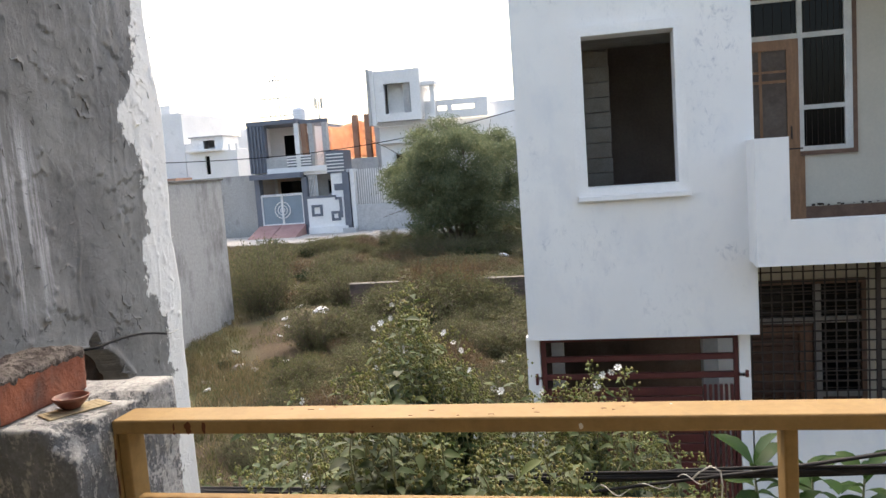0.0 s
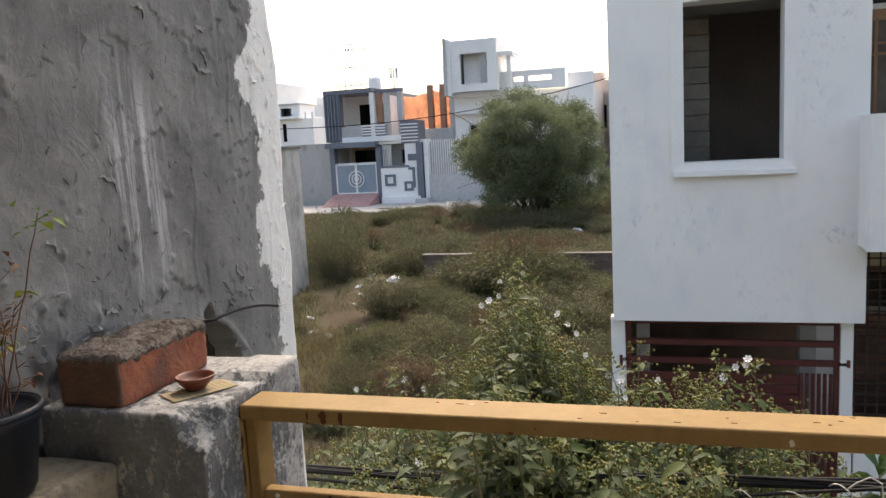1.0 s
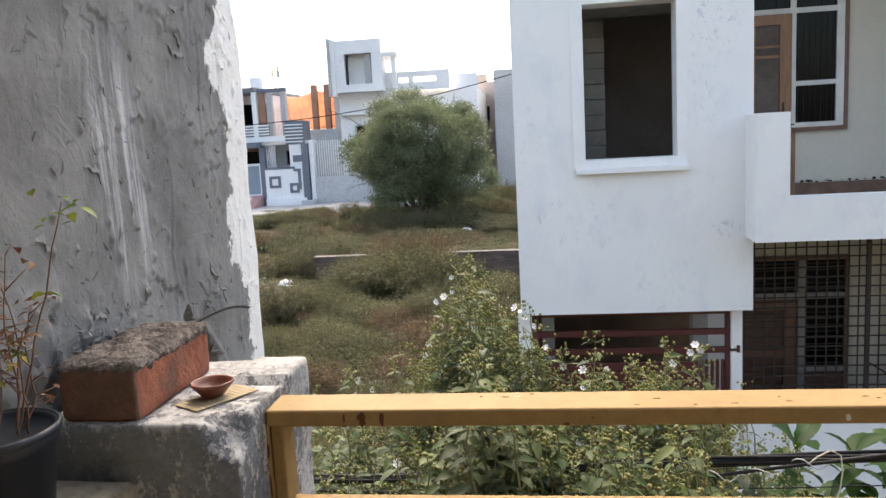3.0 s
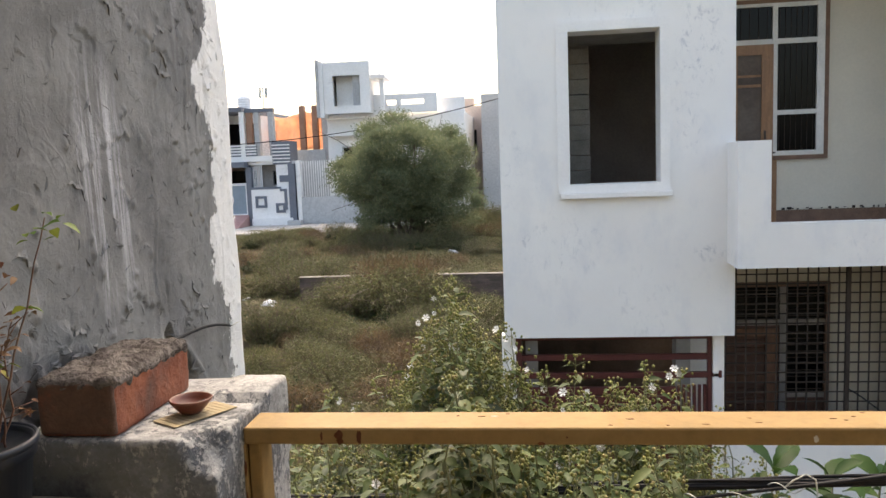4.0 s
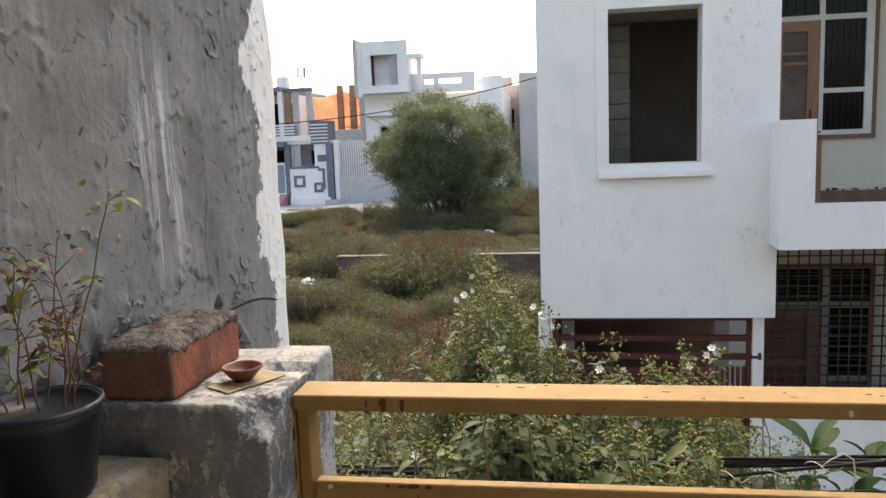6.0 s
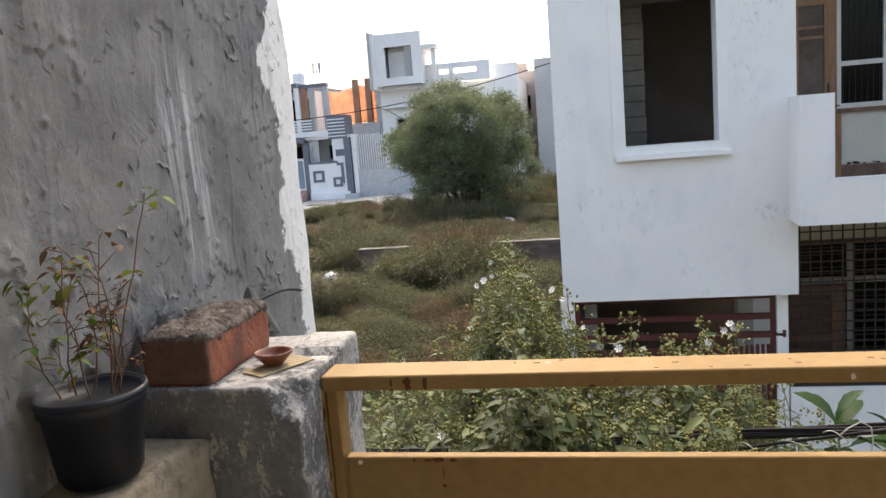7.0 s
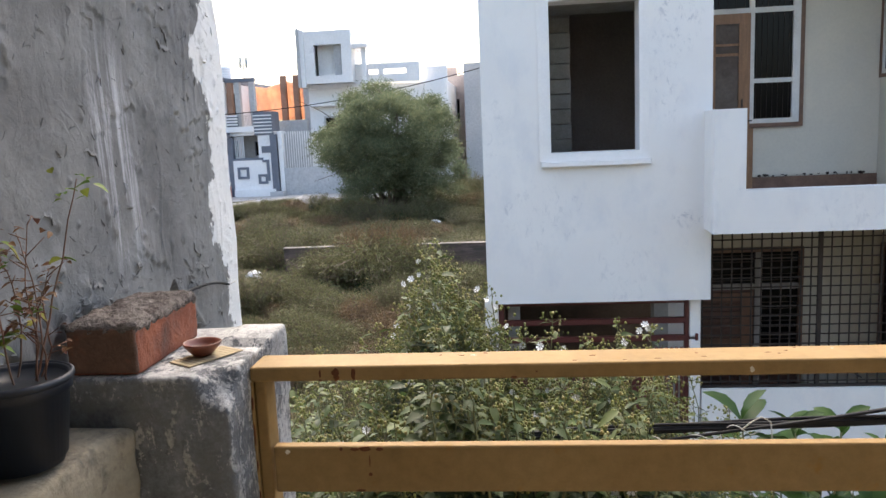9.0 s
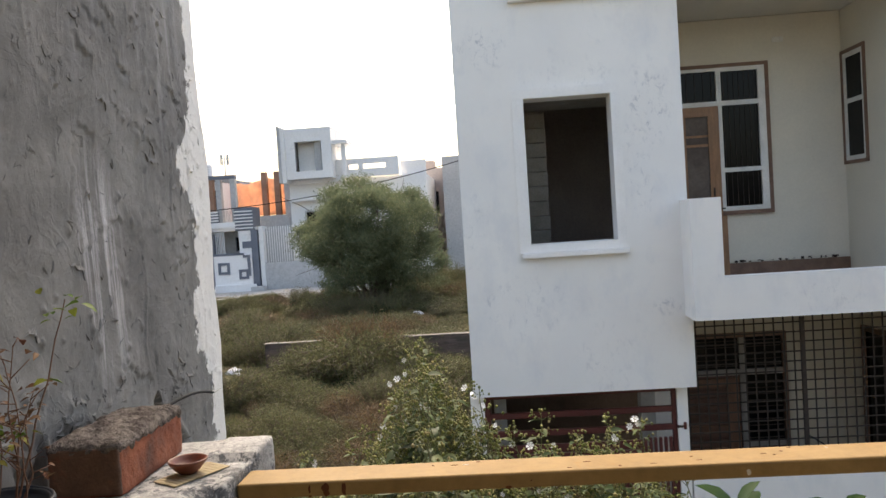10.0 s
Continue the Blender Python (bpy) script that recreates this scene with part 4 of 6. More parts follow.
# ---- overhead cables close by ----
def make_cables():
    c = thing("cable_bundle", (0.3, 2.15, 0.5), "bundle of slack black service cables wrapped with white twine", "cables")
    for k in range(6):
        bm = bmesh.new()
        pts = []
        for j in range(240):
            x = -9 + j * 0.075
            sag = float(np.interp(x, (-9, -1.6, -0.9, -0.6, -0.3, 0.0, 0.3, 0.8, 1.6, 3, 9), (0.5, 0.432, 0.438, 0.448, 0.474, 0.489, 0.5, 0.519, 0.55, 0.63, 1.1)))
            a = k * math.tau / 6 + x * 2.3 + 0.5 * math.sin(x * 1.7 + k)
            q = 0.0095 * (1 + 0.3 * math.sin(x * 3.1 + k * 2))
            pts.append((x, 2.15 + q * math.cos(a), sag + q * math.sin(a)))
        tube(bm, pts, 0.0052 if k < 4 else 0.004, None, 7)
        wpart("cable", bm, M_CABLE, c, smooth=True)
    bm = bmesh.new()
    tube(bm, [(x, 2.13, 0.505 + 0.16 * max(0.0, x - 0.42) + 0.03 * max(0.0, x - 0.6) ** 2) for x in np.arange(0.3, 9.0, 0.1)], 0.0058, None, 8)
    wpart("cable", bm, M_CABLE, c, smooth=True)
    bm = bmesh.new()
    lone = []
    for j in range(60):
        x = -1.7 + j * 0.05
        t = max(0.0, x + 0.35)
        lone.append((x, 2.12 + 0.004 * math.sin(x * 9), 0.405 + 0.135 * t + 0.006 * t * t - 0.012 * x * (x < -0.35)))
    tube(bm, lone, 0.005, None, 8)
    wpart("cable", bm, M_CABLE, c, smooth=True)
    bm = bmesh.new()
    pts = []
    for j in range(220):
        u = j / 219
        x = -0.42 + u * 0.8
        q = min(len(lone) - 1, max(0, int((x + 1.7) / 0.05)))
        z = lone[q][2] + (lone[min(q + 1, 59)][2] - lone[q][2]) * (((x + 1.7) / 0.05) % 1)
        a = u * math.tau * 7
        amp = 0.011 + 0.012 * max(0, math.sin(u * 23))
        pts.append((x, 2.12 + amp * math.cos(a), z + amp * 0.9 * math.sin(a) - 0.004))
    tube(bm, pts, 0.0016, None, 5)
    wpart("twine", bm, M_WIRE, c, "thin white twine wound round the cable", smooth=True)
    bm = bmesh.new()
    tube(bm, [(0.31, 2.115, 0.50), (0.33, 2.105, 0.525), (0.36, 2.1, 0.545), (0.385, 2.1, 0.53), (0.39, 2.1, 0.49), (0.385, 2.1, 0.44), (0.37, 2.1, 0.39), (0.372, 2.1, 0.36)], 0.0022, 0.0018, 6)
    wpart("twine", bm, M_WIRE, c, "hanging white twine end", smooth=True)
    bm = bmesh.new()
    tube(bm, [(-4, 2.3, 0.30), (-0.5, 2.3, 0.335), (0.3, 2.3, 0.345), (5, 2.3, 0.5)], 0.002, None, 5)
    wpart("cable", bm, M_CABLE, c)


make_cables()


# ---- the white house across ----
GL = -2.95


def make_neighbour():
    h = thing("house", (1.6, 9.0, GL), "white-painted two-storey house with a projecting room and balcony", "house")
    # projecting upper room with its window hole
    rows = wall_rows(-0.6, 1.64, 7.7, 7.95, -0.405, 6.4, [(0.08, 0.94, 1.12, 2.575)])
    rows += [(-0.6, -0.44, 7.952, 11.2, -0.405, 6.4), (1.48, 1.64, 7.952, 11.2, -0.405, 6.4)]
    for r in rows:
        wpart("wall", boxes(r), M_WHITE, h)
    wpart("floor_slab", boxes((-0.438, 1.478, 7.952, 11.2, -0.403, -0.25)), M_WHITE2, h)
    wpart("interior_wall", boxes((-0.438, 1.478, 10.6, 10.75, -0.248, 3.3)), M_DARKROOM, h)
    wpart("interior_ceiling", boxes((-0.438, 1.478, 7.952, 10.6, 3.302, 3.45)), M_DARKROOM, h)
    w = wpart("window", boxes((-0.036, 1.03, 7.672, 7.699, 2.577, 2.672)), M_WHITE2, h, "unglazed window opening with a raised white surround")
    wpart("surround", boxes((-0.036, 0.079, 7.672, 7.699, 1.036, 2.576)), M_WHITE2, w)
    wpart("surround", boxes((0.941, 1.03, 7.672, 7.699, 1.036, 2.576)), M_WHITE2, w)
    wpart("surround", boxes((0.079, 0.941, 7.672, 7.699, 1.036, 1.118)), M_WHITE2, w)
    wpart("sill", boxes((-0.018, 1.046, 7.62, 7.671, 0.985, 1.035), bevel=0.004), M_WHITE2, w)
    for k in range(14):
        z = 0.42 + k * 0.165
        bm = boxes((-0.436, 0.362 + 0.003 * (k % 3), 8.72, 8.95, z, z + 0.156), bevel=0.004)
        for v in bm.verts:
            if v.co.y < 8.8 and v.co.z < z + 0.08:
                v.co.y += 0.05
        wpart("block_course", bm, M_BLOCK, w)
    wpart("lintel_slab", boxes((-0.437, 1.477, 7.953, 8.71, 2.58, 2.74), bevel=0.004), M_BLOCK, h)
    bm = boxes((-0.02, 1.55, 7.63, 7.699, 3.53, 3.62), bevel=0.004)
    wpart("upper_sill", bm, M_WHITE2, h)
    rng = np.random.default_rng(12)
    # balcony
    bal = wpart("balcony", boxes((1.645, 6.5, 7.3, 9.1, 0.315, 0.46)), M_WHITE, h, "white balcony with a stepped parapet")
    rows = [(1.555, 1.845, 7.285, 7.44, 0.315, 1.475), (1.845, 6.5, 7.285, 7.44, 0.315, 0.722)]
    wpart("parapet", boxes(*rows), M_WHITE, bal)
    wpart("corner_fillet", boxes((1.565, 1.645, 7.44, 7.7, 0.317, 1.47)), M_WHITE, bal)
    # recessed wall with a door and a window
    rows = wall_rows(1.645, 3.85, 9.16, 9.32, 0.46, 3.55, [(1.7, 2.995, 1.28, 3.02)])
    wpart("back_wall", boxes(*rows), M_CREAM, bal)
    wpart("side_wall", boxes(*[(3.85, 4.0, 7.9, 8.6, 0.46, 3.55), (3.85, 4.0, 8.6, 9.16, 0.46, 1.77), (3.85, 4.0, 8.6, 9.16, 3.07, 3.55), (4.0, 6.5, 7.9, 8.05, 0.46, 3.55)]), M_CREAM, bal)
    wpart("ceiling_slab", boxes((1.645, 6.5, 7.5, 9.32, 3.56, 3.75)), M_CREAM, bal)
    wpart("skirting", boxes((2.35, 3.845, 9.135, 9.158, 0.462, 0.70), bevel=0.004), M_FRAMEWOOD, bal, "brown unpainted skirting strip")
    door = wpart("door_set", frame_bm(1.68, 3.0, 1.27, 3.03, 0.045, 9.11, 9.2), M_FRAMEWOOD, h, "brown-framed window and wooden door")
    wpart("jamb", boxes((2.37, 2.45, 9.09, 9.18, 0.5, 1.269), bevel=0.004), M_WOOD, door)
    wpart("sash", boxes((2.395, 2.45, 9.1, 9.18, 1.32, 2.985), (2.87, 2.95, 9.1, 9.18, 1.32, 2.985), (2.45, 2.87, 9.1, 9.18, 1.32, 1.37), (2.45, 2.87, 9.1, 9.18, 1.77, 1.82), (2.45, 2.87, 9.1, 9.18, 2.545, 2.6), (2.45, 2.87, 9.1, 9.18, 2.94, 2.985),
                        (1.73, 2.395, 9.1, 9.18, 2.545, 2.6), (1.73, 2.395, 9.1, 9.18, 2.95, 2.985)), M_SASH, door)
    for a, b, c, d in ((2.45, 2.87, 1.37, 1.77), (2.45, 2.87, 1.82, 2.545), (2.45, 2.87, 2.6, 2.94), (1.73, 2.395, 2.6, 2.95)):
        wpart("pane", boxes((a, b, 9.135, 9.141, c, d)), M_GLASS, door)
        for k in range(7):
            x = a + (b - a) * (k + 0.5) / 7
            wpart("guard_bar", boxes((x - 0.0022, x + 0.0022, 9.126, 9.133, c, d)), M_IRON, door)
    leaf = wpart("door_leaf", boxes((1.73, 1.8, 9.06, 9.1, 0.5, 2.54), (2.27, 2.395, 9.06, 9.1, 0.5, 2.54), (1.8, 2.27, 9.06, 9.1, 2.43, 2.54), (1.8, 2.27, 9.06, 9.1, 1.28, 1.36), (1.8, 2.27, 9.065, 9.095, 0.5, 1.28), (1.8, 2.27, 9.065, 9.095, 2.08, 2.11),
                                        (1.8, 2.27, 9.065, 9.095, 2.19, 2.215), (1.985, 2.015, 9.067, 9.093, 1.36, 2.43)), M_WOOD, h, "half-open varnished wooden screen door")
    wpart("mesh_panel", boxes((1.8, 2.27, 9.076, 9.08, 1.36, 2.43)), M_CARPORT, leaf)
    wpart("bolt", boxes((2.3, 2.315, 9.045, 9.06, 1.46, 1.6), (2.25, 2.42, 9.045, 9.06, 1.345, 1.36)), M_IRON, leaf)
    sw = wpart("side_window", boxes((3.83, 3.86, 8.6, 8.64, 1.77, 3.07), (3.83, 3.86, 9.12, 9.158, 1.77, 3.07), (3.83, 3.86, 8.64, 9.12, 1.77, 1.81), (3.83, 3.86, 8.64, 9.12, 3.03, 3.07)), M_FRAMEWOOD, h, "narrow brown-framed side window")
    wpart("sash", boxes((3.84, 3.87, 8.64, 8.69, 1.81, 3.03), (3.84, 3.87, 9.07, 9.12, 1.81, 3.03), (3.84, 3.87, 8.69, 9.07, 1.81, 1.86), (3.84, 3.87, 8.69, 9.07, 2.46, 2.51), (3.84, 3.87, 8.69, 9.07, 2.98, 3.03)), M_SASH, sw)
    for c, d in ((1.86, 2.46), (2.51, 2.98)):
        wpart("pane", boxes((3.855, 3.861, 8.69, 9.07, c, d)), M_GLASS, sw)
    wpart("switch_box", boxes((3.02 + 0.05, 3.2, 9.145, 9.158, 3.24, 3.3), bevel=0.004), M_SASH, bal)
    for k in range(24):
        x = rng.uniform(2.5, 3.8)
        wpart("plaster_nick", boxes((x, x + rng.uniform(0.01, 0.035), 9.15, 9.158, 0.70 + rng.random() * 0.015, 0.715 + rng.random() * 0.02)), M_IRON, bal)
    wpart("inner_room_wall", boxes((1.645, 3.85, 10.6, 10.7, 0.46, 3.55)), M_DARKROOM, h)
    # ground floor
    wpart("ground_wall", boxes((1.6, 6.5, 7.86, 8.0, GL, -1.4)), M_WHITE, h)
    for r in wall_rows(1.66, 3.95, 9.2, 9.35, GL, 0.313, [(1.78, 3.06, -2.0, -0.13)]):
        wpart("veranda_wall", boxes(r), M_CREAM, h)
    for r in ((3.952, 4.1, 8.0, 8.5, GL, 0.313), (3.952, 4.1, 8.5, 9.1, GL, -1.55), (3.952, 4.1, 8.5, 9.1, -0.1, 0.313), (3.952, 4.1, 9.1, 9.35, GL, 0.313)):
        wpart("veranda_side", boxes(r), M_CREAM, h)
    wpart("veranda_floor", boxes((1.66, 3.95, 8.0, 9.2, -2.6, -2.5)), M_BLOCK, h)
    wpart("veranda_pillar", boxes((3.83, 6.5, 7.87, 8.0, -1.398, 0.312)), M_WHITE, h)
    wpart("column", boxes((1.475, 1.585, 7.87, 8.0, GL, -0.407), bevel=0.005), M_WHITE, h)
    wpart("column", boxes((-0.64, -0.5, 7.87, 8.0, GL, -0.407), bevel=0.005), M_WHITE, h)
    # carport back and side, interior shade included in the wall colour
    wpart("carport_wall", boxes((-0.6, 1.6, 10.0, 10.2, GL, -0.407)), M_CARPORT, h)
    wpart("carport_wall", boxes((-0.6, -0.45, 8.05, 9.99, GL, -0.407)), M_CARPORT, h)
    wpart("carport_pier", boxes((1.19, 1.34, 8.3, 8.5, GL, -0.407)), M_FARGREY, h)
    wpart("carport_pier", boxes((-0.4, -0.27, 8.2, 8.4, GL, -0.407)), M_FARGREY, h)
    wpart("carport_wall", boxes((1.365, 1.655, 8.6, 8.7, GL, -0.407)), M_WHITE2, h)
    gw = wpart("ground_window", frame_bm(1.78, 3.07, -2.0, -0.13, 0.05, 9.14, 9.24), M_FRAMEWOOD, h, "brown-framed window and door behind the mesh screen")
    wpart("sash", boxes((2.52, 2.6, 9.15, 9.22, -1.95, -0.18), (1.83, 2.52, 9.15, 9.22, -0.63, -0.56), (2.6, 3.02, 9.15, 9.22, -0.63, -0.56), (2.6, 3.02, 9.15, 9.22, -1.49, -1.43)), M_SASHDARK, gw)
    for a, b, c, d in ((1.83, 2.52, -0.56, -0.18), (2.6, 3.02, -0.56, -0.18), (2.6, 3.02, -1.43, -0.63)):
        wpart("pane", boxes((a, b, 9.19, 9.196, c, d)), M_GLASS, gw)
        for k in range(int((d - c) / 0.075)):
            z = c + 0.03 + k * 0.075
            wpart("louvre_bar", boxes((a, b, 9.17, 9.18, z, z + 0.012)), M_IRON, gw)
    dl = wpart("door_panel", boxes((1.83, 2.52, 9.18, 9.21, -1.95, -0.631)), M_DARKWOOD, gw, "dark louvred door with a brown wooden stile")
    wpart("stile", boxes((2.36, 2.5, 9.14, 9.179, -1.95, -0.66), (1.84, 2.36, 9.14, 9.179, -0.76, -0.66), (1.84, 2.36, 9.14, 9.179, -1.3, -1.22), bevel=0.004), M_WOODDARK, dl)
    for k in range(12):
        z = -1.9 + k * 0.09 + (0.06 if k > 6 else 0.0)
        if not -1.31 < z < -1.18 and z < -0.8:
            wpart("louvre", boxes((1.85, 2.35, 9.15, 9.178, z, z + 0.05), bevel=0.004), M_DARKWOOD, dl)
    wpart("door_panel", boxes((2.6, 3.02, 9.17, 9.21, -1.95, -1.49)), M_DARKWOOD, gw)
    gw2 = wpart("side_frame", boxes((3.9, 3.951, 8.5, 8.56, -1.55, -0.1), (3.9, 3.951, 9.04, 9.1, -1.55, -0.1), (3.9, 3.951, 8.56, 9.04, -1.55, -1.49), (3.9, 3.951, 8.56, 9.04, -0.16, -0.1)), M_FRAMEWOOD, h, "narrow ground-floor side window")
    wpart("pane", boxes((3.93, 3.936, 8.56, 9.04, -1.49, -0.16)), M_GLASS, gw2)

    g = thing("mesh_screen", (3.0, 7.9, -1.4), "dark welded wire mesh screen closing the ground-floor veranda", "screen")
    for k in range(23):
        x = 1.6 + k * 0.098
        wpart("upright_bar", boxes((x, x + 0.013, 7.9, 7.911, -1.398, 0.312)), M_IRON, g)
    for k in range(17):
        z = -1.34 + k * 0.1
        wpart("cross_bar", boxes((1.59, 3.82, 7.889, 7.9, z, z + 0.013)), M_IRON, g)
    wpart("frame_bar", boxes((1.588, 3.82, 7.885, 7.915, -1.399, -1.37), (2.75, 2.79, 7.885, 7.92, -1.37, 0.312)), M_IRON, g)
    bm = bmesh.new()
    tube(bm, [(2.78, 7.87, -1.0), (2.9, 7.86, -1.08), (3.05, 7.86, -1.2), (3.2, 7.86, -1.3)], 0.008)
    wpart("conduit", bm, M_CABLE, g)

    q = thing("gate", (0.45, 7.93, GL), "maroon painted steel gate with horizontal bars under the projecting room", "gate")
    for z in (-0.45, -0.665, -0.855):
        wpart("bar", boxes((-0.49, 1.47, 7.9, 7.95, z - 0.03, z + 0.03), bevel=0.004), M_MAROON, q)
    wpart("stile", boxes((-0.495, -0.44, 7.895, 7.955, GL + 0.02, -0.41), bevel=0.004), M_MAROON, q)
    wpart("stile", boxes((1.43, 1.472, 7.895, 7.955, GL + 0.02, -0.41), bevel=0.004), M_MAROON, q)
    for k in range(18):
        z = -1.02 - k * 0.1
        wpart("slat", boxes((-0.44, 1.12, 7.905, 7.94, z - 0.042, z + 0.042), bevel=0.004), M_MAROON, q)
    for k in range(6):
        x = 1.13 + k * 0.052
        wpart("upright_slat", boxes((x, x + 0.03, 7.905, 7.94, GL + 0.05, -0.96), bevel=0.003), M_MAROON, q)
    wpart("latch", boxes((1.472, 1.56, 7.87, 7.94, -0.865, -0.83), (1.53, 1.56, 7.86, 7.945, -0.875, -0.8), bevel=0.003), M_MAROON, q)
    wpart("latch", boxes((-0.56, -0.495, 7.87, 7.94, -0.865, -0.83), (-0.56, -0.53, 7.86, 7.945, -0.92, -0.8), bevel=0.003), M_MAROON, q)
    m = thing("meter_box", (1.9, 7.84, -1.6), "small grey junction box on the white wall", "junction box")
    part("case", boxes((-0.035, 0.035, 0, 0.019, -0.05, 0.05), bevel=0.006), M_FARGREY, m)


make_neighbour()


# ---- far houses ----
def make_navy_house():
    y = 45.0
    h = thing("house", (-17.2, 48, -2.05), "slate-blue and white two-storey house with a circle-pattern gate", "house")
    for r in ((-20.3, -14.1, 48.0, 56, -2.05, 1.9), (-20.3, -17.2, 48.0, 56, 1.9, 4.81), (-20.35, -20.15, 45.51, 47.99, -2.05, 4.81)):
        wpart("wall", boxes(r), M_FARWHITE, h)
    wpart("upper_floor_slab", boxes((-20.1, -14.2, 45.2, 48.0, 1.62, 1.8)), M_FARWHITE, h)
    wpart("roof_slab", boxes((-20.4, -17.15, 45.0, 56, 4.82, 5.08)), M_NAVY, h)
    p = wpart("blue_panel", boxes((-20.4, -19.3, 45.02, 45.5, 1.9, 4.8)), M_NAVY, h, "ribbed slate-blue panel")
    for k in range(5):
        x = -20.36 + k * 0.22
        wpart("rib", boxes((x, x + 0.1, 44.93, 45.018, 1.92, 4.78)), M_NAVY, p)
    wpart("column", boxes((-17.35, -17.08, 45.05, 45.4, 1.9, 4.8)), M_FARWHITE, h)
    for x in (-16.98, -16.5, -15.62):
        wpart("pergola_post", boxes((x, x + 0.3, 45.2, 45.6, 1.9, 4.75)), M_BROWNCOL if x < -16.9 else M_FARGREY, h)
    wpart("pergola_beam", boxes((-17.05, -15.3, 45.2, 45.6, 4.76, 4.98)), M_NAVY, h)
    w = wpart("window", frame_bm(-19.25, -18.25, 2.85, 4.35, 0.08, 47.9, 47.99), M_FARWHITE, h, "dark first-floor window")
    wpart("pane", boxes((-19.17, -18.33, 47.93, 47.96, 2.93, 4.27)), M_GLASS, w)
    d = wpart("door", frame_bm(-18.0, -17.25, 1.85, 4.3, 0.08, 47.9, 47.99), M_BROWNCOL, h)
    wpart("pane", boxes((-17.92, -17.33, 47.93, 47.96, 1.93, 4.22)), M_GLASS, d)
    b = wpart("balcony_front", boxes((-19.3, -15.4, 45.0, 45.25, 1.83, 2.15)), M_FARWHITE, h)
    wpart("rail_panel", boxes((-19.3, -17.95, 45.05, 45.2, 2.152, 2.8)), M_FARGREY, b)
    for k in range(4):
        z = 2.24 + k * 0.17
        wpart("slat", boxes((-17.95, -16.4, 45.0, 45.1, z, z + 0.09)), M_FARWHITE, b)
    wpart("rail_back", boxes((-17.95, -16.4, 45.12, 45.2, 2.152, 2.85)), M_NAVY, b)
    for k in range(12):
        x = -16.35 + k * 0.085
        wpart("baluster", boxes((x, x + 0.02, 45.1, 45.13, 2.152, 2.85)), M_FARGREY, b)
    wpart("canopy", boxes((-20.3, -17.0, 44.5, 45.6, 1.5, 1.828)), M_NAVY, h)
    for x in (-20.2, -17.12):
        wpart("gate_pillar", boxes((x, x + 0.32, 44.95, 45.5, -2.05, 1.498)), M_NAVY, h)
    wpart("porch_wall", boxes((-19.85, -17.15, 47.8, 47.98, -1.4, 1.5)), M_PEACH, h)
    wpart("porch_window", boxes((-19.6, -17.4, 47.7, 47.79, 0.3, 1.3)), M_GLASS, h)
    wpart("lintel_bar", boxes((-19.88, -17.12, 45.1, 45.2, 0.5, 0.56)), M_FARWHITE, h)
    g = wpart("gate", boxes((-19.85, -18.55, 45.08, 45.14, -1.3, 0.45), (-18.5, -17.15, 45.08, 45.14, -1.3, 0.45)), M_GATEBLUE, h, "blue-grey double gate with white frame and rings")
    wpart("gate_frame", boxes((-19.88, -19.8, 45.0, 45.08, -1.36, 0.49), (-17.2, -17.12, 45.0, 45.08, -1.36, 0.49), (-18.58, -18.46, 45.0, 45.08, -1.36, 0.49), (-19.8, -18.58, 45.0, 45.08, 0.42, 0.49), (-18.46, -17.2, 45.0, 45.08, 0.42, 0.49),
                             (-19.8, -18.58, 45.0, 45.08, -1.36, -1.29), (-18.46, -17.2, 45.0, 45.08, -1.36, -1.29)), M_FARWHITE, g)
    for r in (0.5, 0.3, 0.13):
        bm = bmesh.new()
        tube(bm, [(-18.52 + r * math.cos(a), 45.03, -0.45 + r * math.sin(a)) for a in np.linspace(0, math.tau, 33)], 0.035, None, 5)
        wpart("ring", bm, M_FARWHITE, g)
    bm = bmesh.new()
    for x0, x1 in ((-20.1, -18.65), (-18.6, -17.05)):
        vs = [bm.verts.new(q) for q in ((x0, 45.0, -1.36), (x1, 45.0, -1.36), (x1, 43.0, -2.0), (x0, 43.0, -2.0), (x0, 45.0, -2.05), (x1, 45.0, -2.05), (x1, 43.0, -2.05), (x0, 43.0, -2.05))]
        for f in ((3, 2, 1, 0), (0, 1, 5, 4), (1, 2, 6, 5), (2, 3, 7, 6), (3, 0, 4, 7)):
            bm.faces.new([vs[i] for i in f])
    wpart("ramp", bm, M_PINK, h, "faded red tiled ramp")
    # right-hand bay
    wpart("grey_bay", boxes((-16.8, -15.3, 46.6, 46.8, -1.9, 1.6)), M_FARGREY, h)
    for k in range(6):
        x = -16.78 + k * 0.1
        wpart("stripe_bar", boxes((x, x + 0.05, 45.3, 45.36, 0.2, 1.6)), M_FARWHITE, h)
    bw = wpart("bay_window", frame_bm(-15.95, -15.2, 0.35, 1.25, 0.06, 46.52, 46.59), M_NAVY, h)
    wpart("pane", boxes((-15.89, -15.26, 46.54, 46.57, 0.41, 1.19)), M_GLASS, bw)
    sb = wpart("striped_block", boxes((-15.42, -14.3, 45.0, 46.5, 1.6, 2.98)), M_NAVY, h)
    for k in range(6):
        z = 1.72 + k * 0.2
        wpart("slat", boxes((-15.4, -14.32, 44.95, 44.998, z, z + 0.07)), M_FARWHITE, sb)
    wpart("white_panel", boxes((-15.25, -14.5, 45.05, 46.5, 0.0, 1.598)), M_FARWHITE, h)
    wpart("panel_niche", boxes((-15.05, -14.45, 45.0, 45.048, 0.55, 0.95)), M_NAVY, h)
